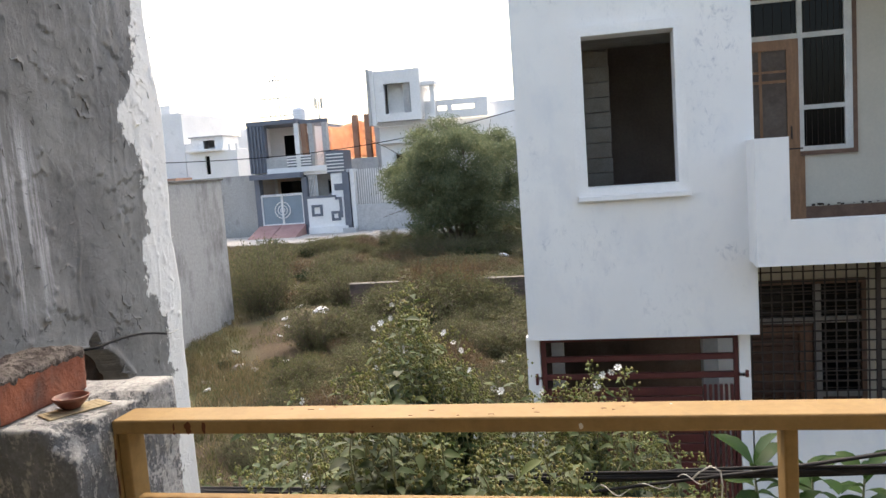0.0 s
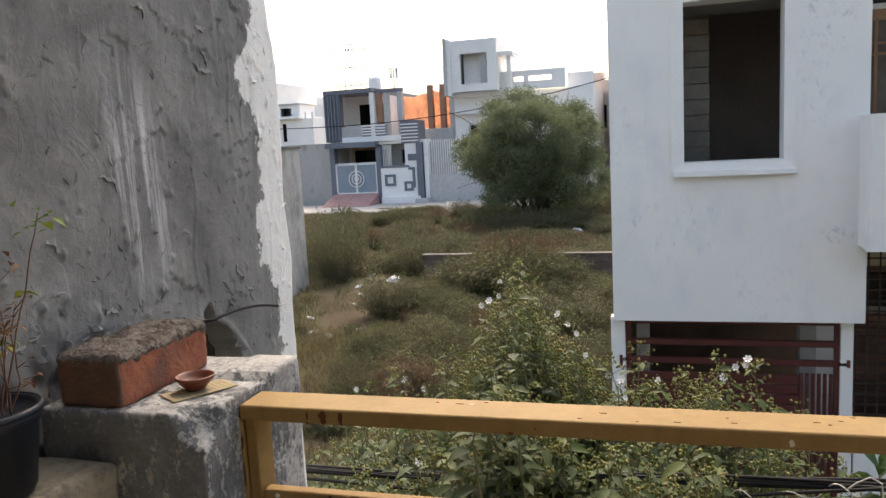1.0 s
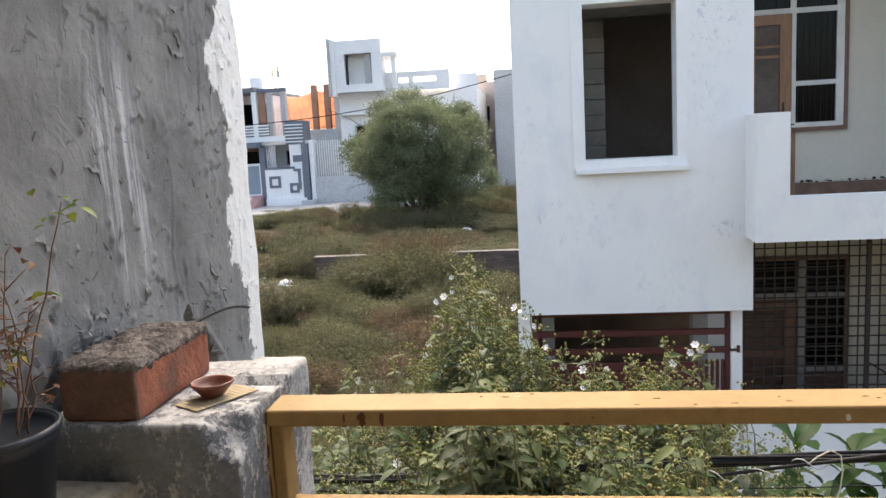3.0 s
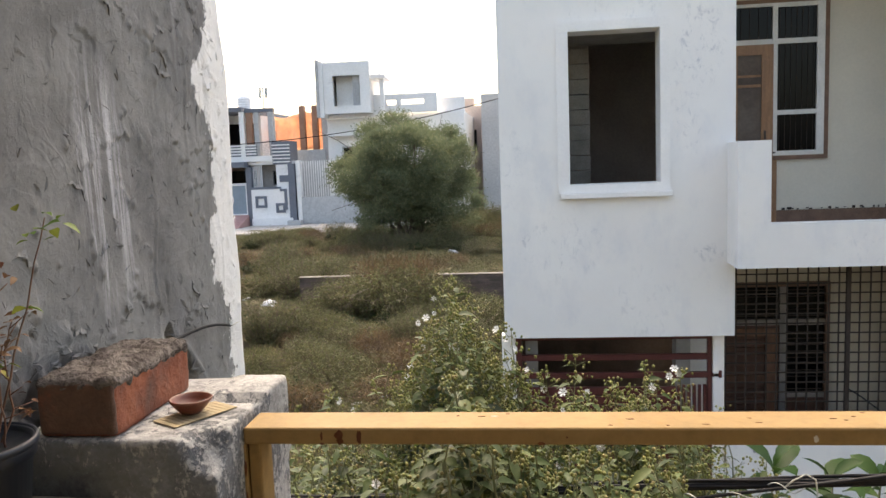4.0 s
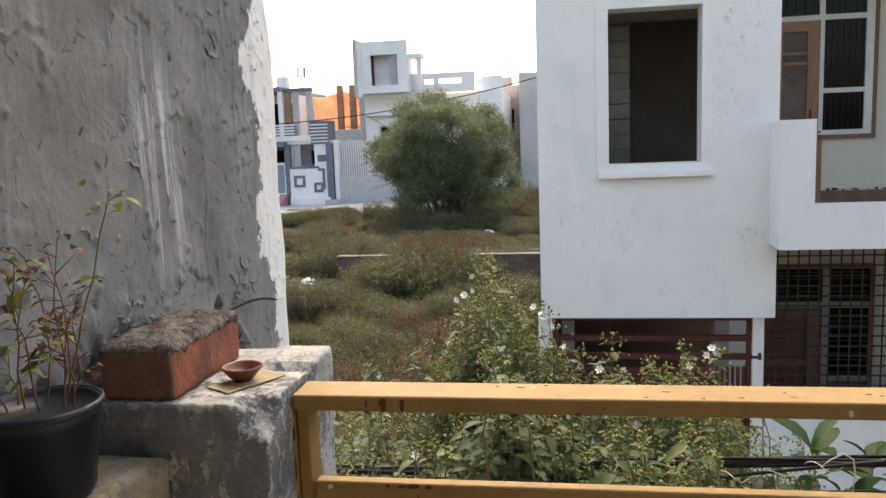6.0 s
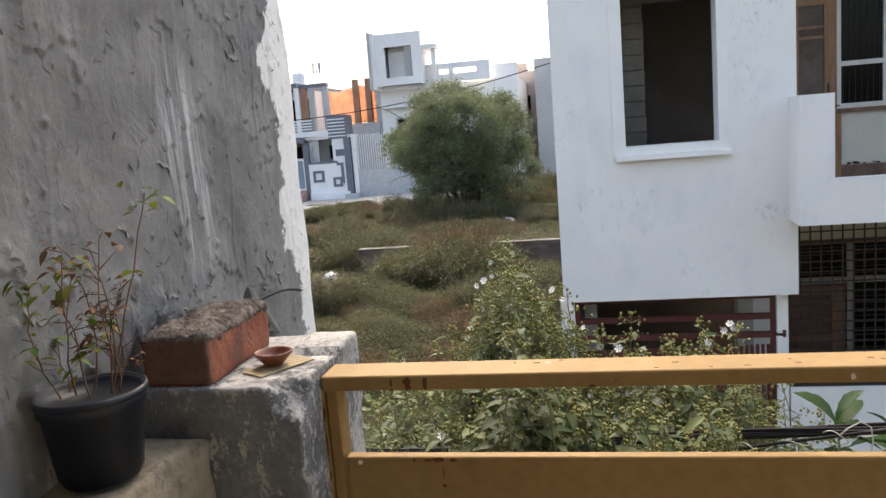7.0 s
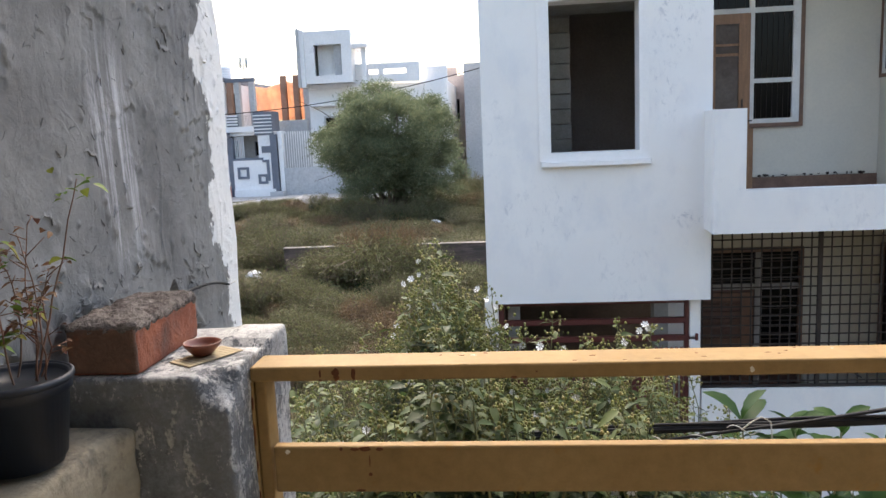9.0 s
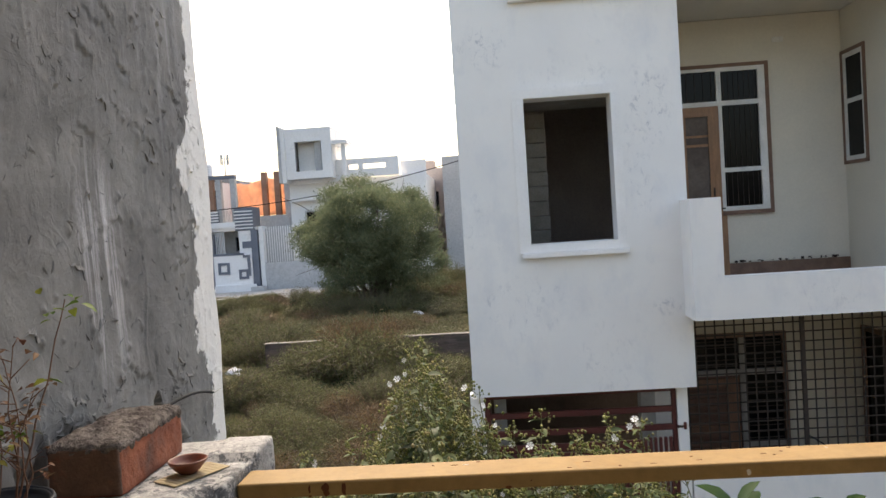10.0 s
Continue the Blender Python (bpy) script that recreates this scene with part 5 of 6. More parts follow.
    wpart("blue_pillar", boxes((-14.5, -14.12, 44.97, 46.5, -2.0, 1.598)), M_NAVY, h)
    bwall = wpart("boundary_wall", boxes((-16.8, -14.5, 44.85, 45.04, -2.03, 0.15)), M_FARWHITE, h)
    wpart("coping", boxes((-16.8, -15.0, 44.82, 45.06, 0.152, 0.28)), M_NAVY, bwall)
    for a, b, c, d in ((-16.55, -15.85, -0.95, -0.25), (-15.3, -14.72, -1.28, -0.7)):
        wpart("square_frame", frame_bm(a, b, c, d, 0.15, 44.78, 44.848), M_NAVY, bwall)
    wpart("angle_trim", boxes((-14.75, -14.58, 44.79, 44.848, -1.1, 0.15), (-15.0, -14.75, 44.79, 44.848, 0.0, 0.15)), M_NAVY, bwall)
    wpart("plinth", boxes((-16.8, -14.3, 44.7, 44.848, -2.03, -1.6)), M_FARWHITE, bwall)
    wpart("kerb_block", boxes((-14.5, -13.7, 44.3, 44.9, -2.03, -1.75)), M_FARGREY, h)
    t = thing("water_tank", (-18.4, 49, 5.08), "white ribbed plastic water tank on a roof", "water tank")
    bm = lathe([(0.4, 0), (0.42, 0.05)] + [(0.42 + 0.02 * (k % 2), 0.1 + k * 0.08) for k in range(10)] + [(0.38, 0.95), (0.18, 1.03), (0.16, 1.1)], 24)
    part("tank", bm, M_FARWHITE, t)
    bm = bmesh.new()
    tube(bm, [(-1.0, 0, 0), (-1.0, 0, 0.95), (0, 0, 1.0)], 0.03, None, 5)
    part("pipe", bm, M_FARGREY, t)


make_navy_house()


def make_tower_house():
    h = thing("house", (-8, 50, -2.05), "pale half-finished house with a square stair tower", "house")
    wpart("wall", boxes((-12.6, -4.0, 47.5, 58, -2.05, 4.45)), M_FARWHITE, h)
    wpart("ledge", boxes((-12.5, -9.0, 46.9, 47.5, 4.25, 4.5), (-12.5, -9.0, 46.9, 47.5, 3.2, 3.4)), M_FARWHITE, h)
    rows = wall_rows(-12.3, -9.5, 46.0, 46.3, 4.5, 7.55, [(-11.75, -10.1, 4.95, 6.75)])
    for r in rows[1:]:
        wpart("tower_wall", boxes(r), M_FARWHITE, h)
    t = wpart("tower", boxes(rows[0], (-12.55, -12.3, 45.8, 50, 4.3, 7.6), (-9.7, -9.5, 46.3, 50, 4.5, 7.4), (-12.3, -9.7, 49.8, 50, 4.5, 7.4), (-12.3, -9.5, 46.3, 50, 7.4, 7.56)), M_FARWHITE, h)
    wpart("tower_side", boxes((-12.72, -12.555, 45.7, 50, 4.3, 7.7)), M_FARGREY, t)
    wpart("niche_wall", boxes((-11.74, -10.11, 46.9, 47.1, 4.9, 6.8)), M_FARWHITE, t)
    wpart("niche_column", boxes((-10.6, -10.2, 46.32, 46.8, 4.9, 6.8)), M_FARGREY, t)
    wpart("side_canopy", boxes((-9.49, -8.6, 46.2, 49, 6.5, 6.72)), M_FARWHITE, h)
    wpart("canopy_post", boxes((-9.0, -8.75, 46.5, 46.8, 4.45, 6.5)), M_FARWHITE, h)
    rows = wall_rows(-9.49, -5.6, 47.0, 47.3, 4.452, 5.6, [(-8.7, -8.1, 4.95, 5.25), (-7.8, -6.4, 4.95, 5.25)])
    for r in rows + [(-5.6, -4.0, 48, 48.2, 4.452, 5.35)]:
        wpart("roof_parapet", boxes(r), M_FARWHITE, h)
    w = wpart("window", frame_bm(-11.7, -10.6, 0.9, 2.6, 0.1, 47.38, 47.49), M_FARGREY, h)
    wpart("pane", boxes((-11.6, -10.7, 47.42, 47.46, 1.0, 2.5)), M_GLASS, w)
    wpart("boundary_wall", boxes((-13.95, -7.0, 45.2, 45.4, -2.03, -0.4)), M_FARGREY, h)
    wpart("entrance_post", boxes((-14.05, -13.8, 45.1, 45.5, -2.03, 1.8)), M_FARWHITE, h)
    for k in range(46):
        x = -13.75 + k * 0.14
        wpart("fence_bar", boxes((x, x + 0.05, 45.27, 45.32, -0.398, 1.75)), M_FARWHITE, h)
    wpart("fence_rail", boxes((-13.75, -7.3, 45.321, 45.35, 1.55, 1.62), (-13.75, -7.3, 45.321, 45.35, -0.2, -0.13)), M_FARGREY, h)

    u = thing("house", (-14.2, 52, -2.05), "unfinished grey frame house with bare brown columns", "house")
    wpart("wall", boxes((-14.0, -12.75, 49.5, 58, -2.05, 2.3), (-15.2, -12.75, 47.2, 47.5, -2.05, 2.4)), M_FARGREY, u)
    for x, c in ((-15.0, M_BROWNCOL), (-14.15, M_BROWNCOL), (-13.5, M_FARGREY), (-12.95, M_BROWNCOL)):
        wpart("bare_column", boxes((x, x + 0.35, 49.6, 50.0, 2.3, 5.35)), c, u)
        for k in range(3):
            bm = bmesh.new()
            tube(bm, [(x + 0.06 + k * 0.11, 49.8, 5.34), (x + 0.05 + k * 0.12, 49.8, 6.1 + 0.2 * k)], 0.02, None, 4)
            wpart("rebar", bm, M_BROWNCOL, u)
    wpart("roof_edge", boxes((-15.3, -12.7, 49.55, 58, 2.3, 2.5)), M_FARGREY, u)

    # orange sheet hung between the bare columns
    n, mrow = 28, 10
    verts = []
    for j in range(mrow + 1):
        for i in range(n + 1):
            s, q = i / n, j / mrow
            top = 4.9 - 0.3 * abs(math.sin(s * math.pi * 2.0)) + 0.4 * s
            low = 2.55
            verts.append((-17.2 + s * 4.6, 50.25 + 0.22 * math.sin(s * 26 + q * 2) + 0.1 * math.sin(q * 9 + s * 8), low + (top - low) * q))
    w_ = n + 1
    faces = [(j * w_ + i, j * w_ + i + 1, (j + 1) * w_ + i + 1, (j + 1) * w_ + i) for j in range(mrow) for i in range(n)]
    me = bpy.data.meshes.new("sheet")
    me.from_pydata(verts, [], faces)
    me.shade_smooth()
    t = thing("tarpaulin", (-15, 50.25, 2.5), "sagging bright orange tarpaulin hung between columns", "tarpaulin")
    hold(link_mesh("sheet", me, M_TARP), t)
    sol = t.children[0].modifiers.new("thickness", "SOLIDIFY")
    sol.thickness = 0.01


make_tower_house()


def simple_house(x0, x1, y0, y1, z1, label, mat, openings=(), extras=()):
    h = thing("house", ((x0 + x1) / 2, (y0 + y1) / 2, -2.05), label, "house")
    for r in wall_rows(x0, x1, y0, y0 + 0.3, -2.05, z1, openings) + [(x0, x0 + 0.3, y0 + 0.3, y1, -2.05, z1), (x1 - 0.3, x1, y0 + 0.3, y1, -2.05, z1), (x0 + 0.3, x1 - 0.3, y1 - 0.3, y1, -2.05, z1)]:
        wpart("wall", boxes(r), mat, h)
    wpart("roof", boxes((x0 + 0.3, x1 - 0.3, y0 + 0.3, y1 - 0.3, z1 - 0.9, z1 - 0.6)), mat, h)
    for a, b, c, d in openings:
        wpart("pane", boxes((a, b, y0 + 0.18, y0 + 0.22, c, d)), M_GLASS, h)
    for r in extras:
        wpart("roof_block", boxes(r), mat, h)
    return h


near_house = simple_house(-31.4, -27.3, 58, 66, 4.1, "pale two-storey house with an open roof room behind a wall", M_FARWHITE, [(-30.1, -29.7, 2.3, 3.75)])
wpart("roof_slab", boxes((-31.6, -28.3, 57.5, 62.2, 4.101, 4.32), bevel=0.02), M_FARWHITE, near_house)
for row in wall_rows(-31.3, -28.5, 58.2, 58.4, 4.321, 5.25, [(-30.25, -29.25, 4.36, 5.02)]) + [(-31.3, -31.1, 58.4, 61, 4.321, 5.25), (-28.7, -28.5, 58.4, 61, 4.321, 5.25), (-31.1, -28.7, 60.8, 61, 4.321, 5.25)]:
    wpart("roof_room_wall", boxes(row), M_FARWHITE, near_house)
wpart("roof_room_slab", boxes((-31.4, -28.4, 58.0, 61.2, 5.251, 5.36)), M_FARGREY, near_house)
for x in (-28.6, -28.0, -27.4):
    wpart("parapet_post", boxes((x, x + 0.15, 58.0, 58.2, 4.101, 4.6)), M_FARWHITE, near_house)
simple_house(-44, -35.1, 64, 74, 8.0, "tall pale rendered house beyond the lot wall", M_FARWHITE, [], [(-37.4, -36.4, 64.5, 66, 8.001, 8.8)])
simple_house(-35.05, -34.4, 64, 70, 5.2, "narrow pale annexe beside the tall house", M_FARWHITE)
simple_house(-36.2, -34.0, 60, 63, 2.2, "low bare brick shed beside the pale house", M_SHEDBRICK)
simple_house(-34.6, -31.2, 72, 80, 6.0, "far white house with a roof tank", M_FARWHITE, [(-33.6, -32.9, 3.2, 4.6)], [(-33.8, -33.0, 73, 74, 6.001, 6.8)])
simple_house(-5.4, -2.7, 56, 64, 5.3, "peach coloured house behind the tree", M_PEACH, [(-4.6, -3.8, 2.0, 3.6)], [(-4.9, -4.0, 56.5, 58, 5.301, 5.9)])
simple_house(-3.1, 4.0, 50, 60, 5.6, "grey cement-rendered house beside the white house", M_FARGREY)
tagged(part("wall_far", boxes((-34, -20.45, 45.6, 45.85, -2.05, 1.85)), M_CONC), "long weathered concrete compound wall by the road", "wall", kind="structure")


def make_lot_walls():
    bm = boxes((-10.55, -10.25, 3.5, 20.6, -2.95, 1.52))
    tagged(part("wall_lot", bm, M_CONC), "tall weathered concrete wall along the empty lot", "wall", kind="structure")
    tagged(part("trim", boxes((-10.6, -10.2, 3.5, 20.65, 1.521, 1.57)), M_CAP), "pale cement coping on the tall lot wall", "trim", kind="structure")
    bm = rough_box(-6.95, 3.0, 21.5, 21.73, -2.75, -1.8, 0.3, 0.01, 0.02, 3, 6)
    tagged(part("wall_low", bm, M_OLDBRICK), "low weathered brick wall across the empty lot", "wall", kind="structure")
    bm = rough_box(-6.98, 3.0, 21.48, 21.75, -1.8, -1.78, 0.25, 0.008, 0.01, 4, 7)
    tagged(part("trim_low", bm, M_CAP), "thin pale cement cap on the low brick wall", "trim", kind="structure")


make_lot_walls()


def make_far_lines():
    c = thing("power_line", (-14, 36, 2.8), "thin dark power line sagging across the lot", "cable")
    bm = bmesh.new()
    tube(bm, [(x, 36, 2.58 + 0.0042 * (x + 15.5) ** 2 + (0.004 * (x + 15.5) ** 2 if x > -15.5 else 0)) for x in np.arange(-45, 3.1, 1.0)], 0.022, None, 5)
    wpart("wire", bm, M_CABLE, c)
    m = thing("antenna_mast", (-24.3, 70, -2.05), "slim mobile antenna mast rising behind the houses", "mast")
    bm = bmesh.new()
    tube(bm, [(0, 0, 0), (0, 0, 10.9)], 0.09, 0.06, 6)
    part("pole", bm, M_GATEBLUE, m)
    for a in range(5):
        x = 0.36 * math.cos(a * math.tau / 5)
        y = 0.36 * math.sin(a * math.tau / 5)
        part("panel", boxes((x - 0.05, x + 0.05, y - 0.04, y + 0.04, 9.9, 10.9)), M_GATEBLUE, m)
    part("ring", boxes((-0.36, 0.36, -0.03, 0.03, 10.1, 10.15), (-0.03, 0.03, -0.36, 0.36, 10.5, 10.55)), M_FARGREY, m)
    p = thing("lattice_pylon", (-43, 105, -2.05), "faint steel lattice power pylon in the distance", "pylon")
    bm = bmesh.new()
    for sx in (-1, 1):
        tube(bm, [(sx * 2.2, 0, 0), (sx * 0.9, 0, 11), (sx * 0.35, 0, 19)], 0.09, 0.06, 4)
    for k in range(8):
        z0, z1 = k * 2.3, k * 2.3 + 2.3
        w0, w1 = 2.2 - 0.1 * z0, 2.2 - 0.1 * z1
        tube(bm, [(-w0, 0, z0), (w1, 0, z1)], 0.045, None, 4)
        tube(bm, [(w0, 0, z0), (-w1, 0, z1)], 0.045, None, 4)
    part("lattice", bm, M_FARGREY, p)
    for z in (12.5, 15, 17.5):
        part("cross_arm", boxes((-2.6, 2.6, -0.06, 0.06, z, z + 0.14)), M_FARGREY, p)


make_far_lines()


# ---- plants ----
def make_tree():
    rng = np.random.default_rng(21)
    base = Vector((-5.7, 34.0, ground_height(-5.7, 34.0)))
    t = thing("tree", base, "round bushy tree with fine green foliage on the lot", "tree")
    bm = bmesh.new()
    clumps, ways = [], []
    centre = Vector((0.0, 0, 3.05))
    for k in range(11):
        a = k * 2.4
        foot = Vector((0.5 * math.cos(a) * (k % 3) / 2, 0.5 * math.sin(a) * (k % 3) / 2, -0.1))
        out = Vector((math.cos(a), math.sin(a), 0)) * rng.uniform(0.8, 2.2)
        p1 = foot + out * 0.3 + Vector((0, 0, 1.2))
        p2 = foot + out * 0.7 + Vector((0, 0, 2.4))
        p3 = foot + out + Vector((0, 0, rng.uniform(3.6, 4.6)))
        tube(bm, [foot, p1, p2, p3], 0.1, 0.025, 6)
        for q in (p1, p2, p3):
            for _ in range(3):
                e = q + Vector(rng.normal(0, 1, 3)) * 0.9
                e.z = max(e.z, 1.3)
                tube(bm, [q, q.lerp(e, 0.5) + Vector((0, 0, 0.1)), e], 0.03, 0.01, 4)
    part("trunk", bm, M_BARK, t, smooth=True)
    lobes = []
    for k in range(64):
        z = 1 - 1.98 * (k + 0.5) / 64
        a = k * 2.39996 + rng.normal(0, 0.25)
        w = math.sqrt(max(0.0, 1 - z * z))
        q = rng.uniform(0.62, 0.92)
        c = centre + Vector((math.cos(a) * w * 3.3 * q, math.sin(a) * w * 2.9 * q, z * (2.6 if z > 0 else 2.75) * q))
        lobes.append((c, rng.uniform(0.55, 1.0)))
    for c0, r in lobes:
        for _ in range(30):
            d = Vector(rng.normal(0, 1, 3)).normalized()
            if d.z < -0.45:
                d.z = -d.z
            d = (d + (c0 - centre).normalized() * 0.35).normalized()
            c = c0 + Vector((d.x * r, d.y * r, d.z * r * 0.8)) * rng.uniform(0.55, 1.05)
            if c.z > 0.15:
                clumps.append(c)
                ways.append(d)
    for k in range(260):
        d = Vector(rng.normal(0, 1, 3)).normalized()
        c = centre + Vector((d.x * 2.5, d.y * 2.2, d.z * 2.0)) * rng.uniform(0.1, 0.8)
        if c.z > 0.6:
            clumps.append(c)
            ways.append(d)
    pts, dirs = [], []
    for c, d in zip(clumps, ways):
        n = 56
        o = rng.normal(0, 1, (n, 3)) * np.array([0.17, 0.17, 0.13])
        pts.append(np.array(c) + o)
        dirs.append(rng.normal(0, 1, (n, 3)) * 0.8 + np.array(d) * 0.5 + np.array([0, 0, 0.5]))
    me = leaves_mesh("crown", np.concatenate(pts), np.concatenate(dirs), 0.155, 0.036, 0.15, 5, folded=False)
    link_mesh("crown", me, M_TREE, t)
    # stray shoots at the outline
    tips, td = [], []
    for c, d in zip(clumps, ways):
        if (Vector(c) - centre).length > 2.6 and d.z > -0.2 and rng.random() < 0.22:
            up = (d + Vector((0, 0, 0.7)) + Vector(rng.normal(0, 0.3, 3))).normalized()
            for s in np.arange(0.05, 0.4, 0.035):
                tips.append(Vector(c) + up * s)
                td.append(up + Vector(rng.normal(0, 0.8, 3)))
    link_mesh("crown_outline", leaves_mesh("crown_outline", tips, td, 0.12, 0.03, 0.1, 6, folded=False), M_TREE, t)


make_tree()


def shrub_mesh(seed, size, height, count, leaf, width, material, upright=0.3, arching=False):
    """A scrubby bush: crossing twigs and many small leaves on them."""
    rng = np.random.default_rng(seed)
    bm = bmesh.new()
    pts, dirs = [], []
    stems = max(10, count // 55)
    for k in range(stems):
        a = rng.uniform(0, math.tau)
        r = rng.uniform(0.1, 1.0) ** 0.6 * size
        top = Vector((math.cos(a) * r, math.sin(a) * r, height * rng.uniform(0.45, 1.05) * (1 - 0.45 * (r / size) ** 2)))
        foot = Vector((math.cos(a) * r * 0.3, math.sin(a) * r * 0.3, -0.05))
        mid = foot.lerp(top, 0.5) + Vector((0, 0, height * (0.3 if arching else 0.12))) + Vector(rng.normal(0, 0.06, 3)) * size
        tube(bm, [foot, mid, top], 0.012, 0.004, 3)
        n = count // stems
        for s in rng.uniform(0.15, 1.0, n):
            q = foot.lerp(mid, s * 2) if s < 0.5 else mid.lerp(top, s * 2 - 1)
            pts.append(q + Vector(rng.normal(0, 0.09, 3)) * size)
            dirs.append((top - foot).normalized() * upright + Vector(rng.normal(0, 0.7, 3)))
    return bm, leaves_mesh("foliage", pts, dirs, leaf, width, 0.2, seed + 1, folded=False), material


def make_scrub():
    kinds = {}
    for key, args in {
        "green": (31, 0.8, 0.9, 7000, 0.06, 0.022, M_SCRUBGREEN, 0.3, False),
        "green_b": (32, 0.8, 1.1, 6000, 0.07, 0.016, M_SCRUB, 0.5, False),
        "arch": (33, 1.0, 0.9, 9000, 0.085, 0.014, M_SCRUBGREEN, 0.6, True),
        "brown": (34, 0.9, 0.9, 5000, 0.12, 0.009, M_RUSTSCRUB, 0.9, True),
        "weed": (35, 0.5, 0.8, 1400, 0.07, 0.035, M_LEAF, 0.3, False),
    }.items():
        bm, foliage, mat = shrub_mesh(*args)
        twig = bpy.data.meshes.new("twig_growth")
        bm.to_mesh(twig)
        bm.free()
        twig.materials.append(M_BARK)
        foliage.materials.append(mat)
        kinds[key] = (twig, foliage)
    words = {"green": "dull green scrub bush on the empty lot", "green_b": "tall grey-green weed bush on the lot", "arch": "sprawling arching thorny scrub before the brick wall",
             "brown": "dry brown scrub tangle on the lot", "weed": "dark leafy weed clump on bare earth"}

    def put(kind, x, y, s, sz=None, sink=0.0, turn=0.0):
        b = thing("shrub", (x, y, ground_height(x, y) - sink), words[kind], "shrub", "scrub on the lot")
        b.matrix_basis = pose(x, y, ground_height(x, y) - sink, 0, 0, turn) @ Matrix.Diagonal((s, s, sz or s, 1))
        for name, me in zip(("twig_growth", "foliage"), kinds[kind]):
            new(name, me).parent = b

    rng = np.random.default_rng(41)
    # along the low brick wall
    for x, y, s, sz, k in ((-5.2, 20.0, 1.4, 1.25, "arch"), (-4.1, 19.9, 1.6, 1.6, "arch"), (-3.2, 20.2, 1.3, 1.5, "arch"), (-3.6, 20.7, 1.0, 1.95, "brown"), (-4.5, 20.8, 1.1, 1.9, "brown"), (-5.0, 20.5, 1.0, 0.9, "brown"), (-5.9, 19.3, 1.0, 0.7, "green"), (-2.2, 19.4, 1.4, 0.7, "arch"), (-1.2, 19.4, 1.3, 0.65, "green"),
                           (-6.6, 17.6, 1.25, 1.15, "green_b"), (-6.0, 18.2, 1.2, 1.0, "green"), (-5.0, 18.3, 1.1, 0.75, "weed"), (-7.4, 22.5, 1.2, 1.2, "green_b"), (-8.2, 24.5, 1.5, 1.3, "green"), (-8.9, 26.0, 1.5, 1.4, "green_b"), (-7.2, 25, 1.3, 1.1, "green"),
                           (-9.7, 21.3, 1.1, 1.7, "green_b"), (-10.2, 22.4, 1.4, 2.0, "green_b"), (-10.9, 23.8, 1.4, 2.1, "green"), (-11.8, 26, 1.6, 2.0, "green_b"), (-12.8, 29, 1.7, 1.7, "green"), (-11.6, 24.8, 1.3, 1.6, "weed"),
                           (-5.2, 16.0, 0.9, 0.6, "green"), (-4.2, 16.8, 1.1, 0.7, "arch"), (-3.0, 17.2, 1.2, 0.8, "green"), (-1.8, 16.6, 1.2, 0.8, "green_b"), (-6.7, 15.4, 0.5, 0.5, "weed"), (-8.2, 15.8, 0.35, 0.4, "weed"),
                           (-4.8, 13.8, 0.9, 0.6, "green"), (-3.4, 14.2, 1.0, 0.7, "arch"), (-2.2, 13.5, 0.9, 0.8, "green_b")):
        put(k, x, y, s, sz, 0.05, rng.uniform(0, 360))
    # loose growth between the larger bushes
    for _ in range(95):
        y = rng.uniform(11.5, 21.0)
        x = rng.uniform(-6.6 + 0.12 * (20 - y), -0.1 * y + 1.0)
        s = rng.uniform(0.35, 0.95)
        put(("green", "green_b", "arch", "brown", "weed", "green")[rng.integers(6)], x, y, s, s * rng.uniform(0.6, 1.25), 0.06, rng.uniform(0, 360))
    for _ in range(26):
        y = rng.uniform(7.5, 13.0)
        x = rng.uniform(-5.6, -0.9)
        s = rng.uniform(0.3, 0.65)
        put(("green", "green_b", "weed")[rng.integers(3)], x, y, s, s * rng.uniform(0.5, 0.9), 0.05, rng.uniform(0, 360))
    # the rough field up to the road
    for _ in range(150):
        y = rng.uniform(22.5, 38.5)
        x = rng.uniform(-0.46 * y + 0.5, -0.02 * y)
        k = ("green", "brown", "green_b", "arch", "green", "weed", "brown")[rng.integers(7)]
        s = rng.uniform(0.6, 1.25)
        put(k, x, y, s, s * rng.uniform(0.45, 0.75) * (1.25 if y > 34 else 1.0), 0.08, rng.uniform(0, 360))
    # a hedge of scrub before the road
    for _ in range(46):
        y = rng.uniform(36.3, 39.0)
        put(("green", "brown", "green_b", "arch")[rng.integers(4)], rng.uniform(-4.5, 2.0), y, rng.uniform(0.9, 1.4), rng.uniform(0.8, 1.5), 0.08, rng.uniform(0, 360))
    # dense undergrowth at the tree's foot
    for _ in range(26):
        a = rng.uniform(0, math.tau)
        put(("green", "green_b")[rng.integers(2)], -5.7 + 2.9 * math.cos(a) * rng.random() ** 0.4, 33.3 + 1.8 * math.sin(a), rng.uniform(0.9, 1.4), rng.uniform(0.8, 1.3), 0.1, rng.uniform(0, 360))


make_scrub()


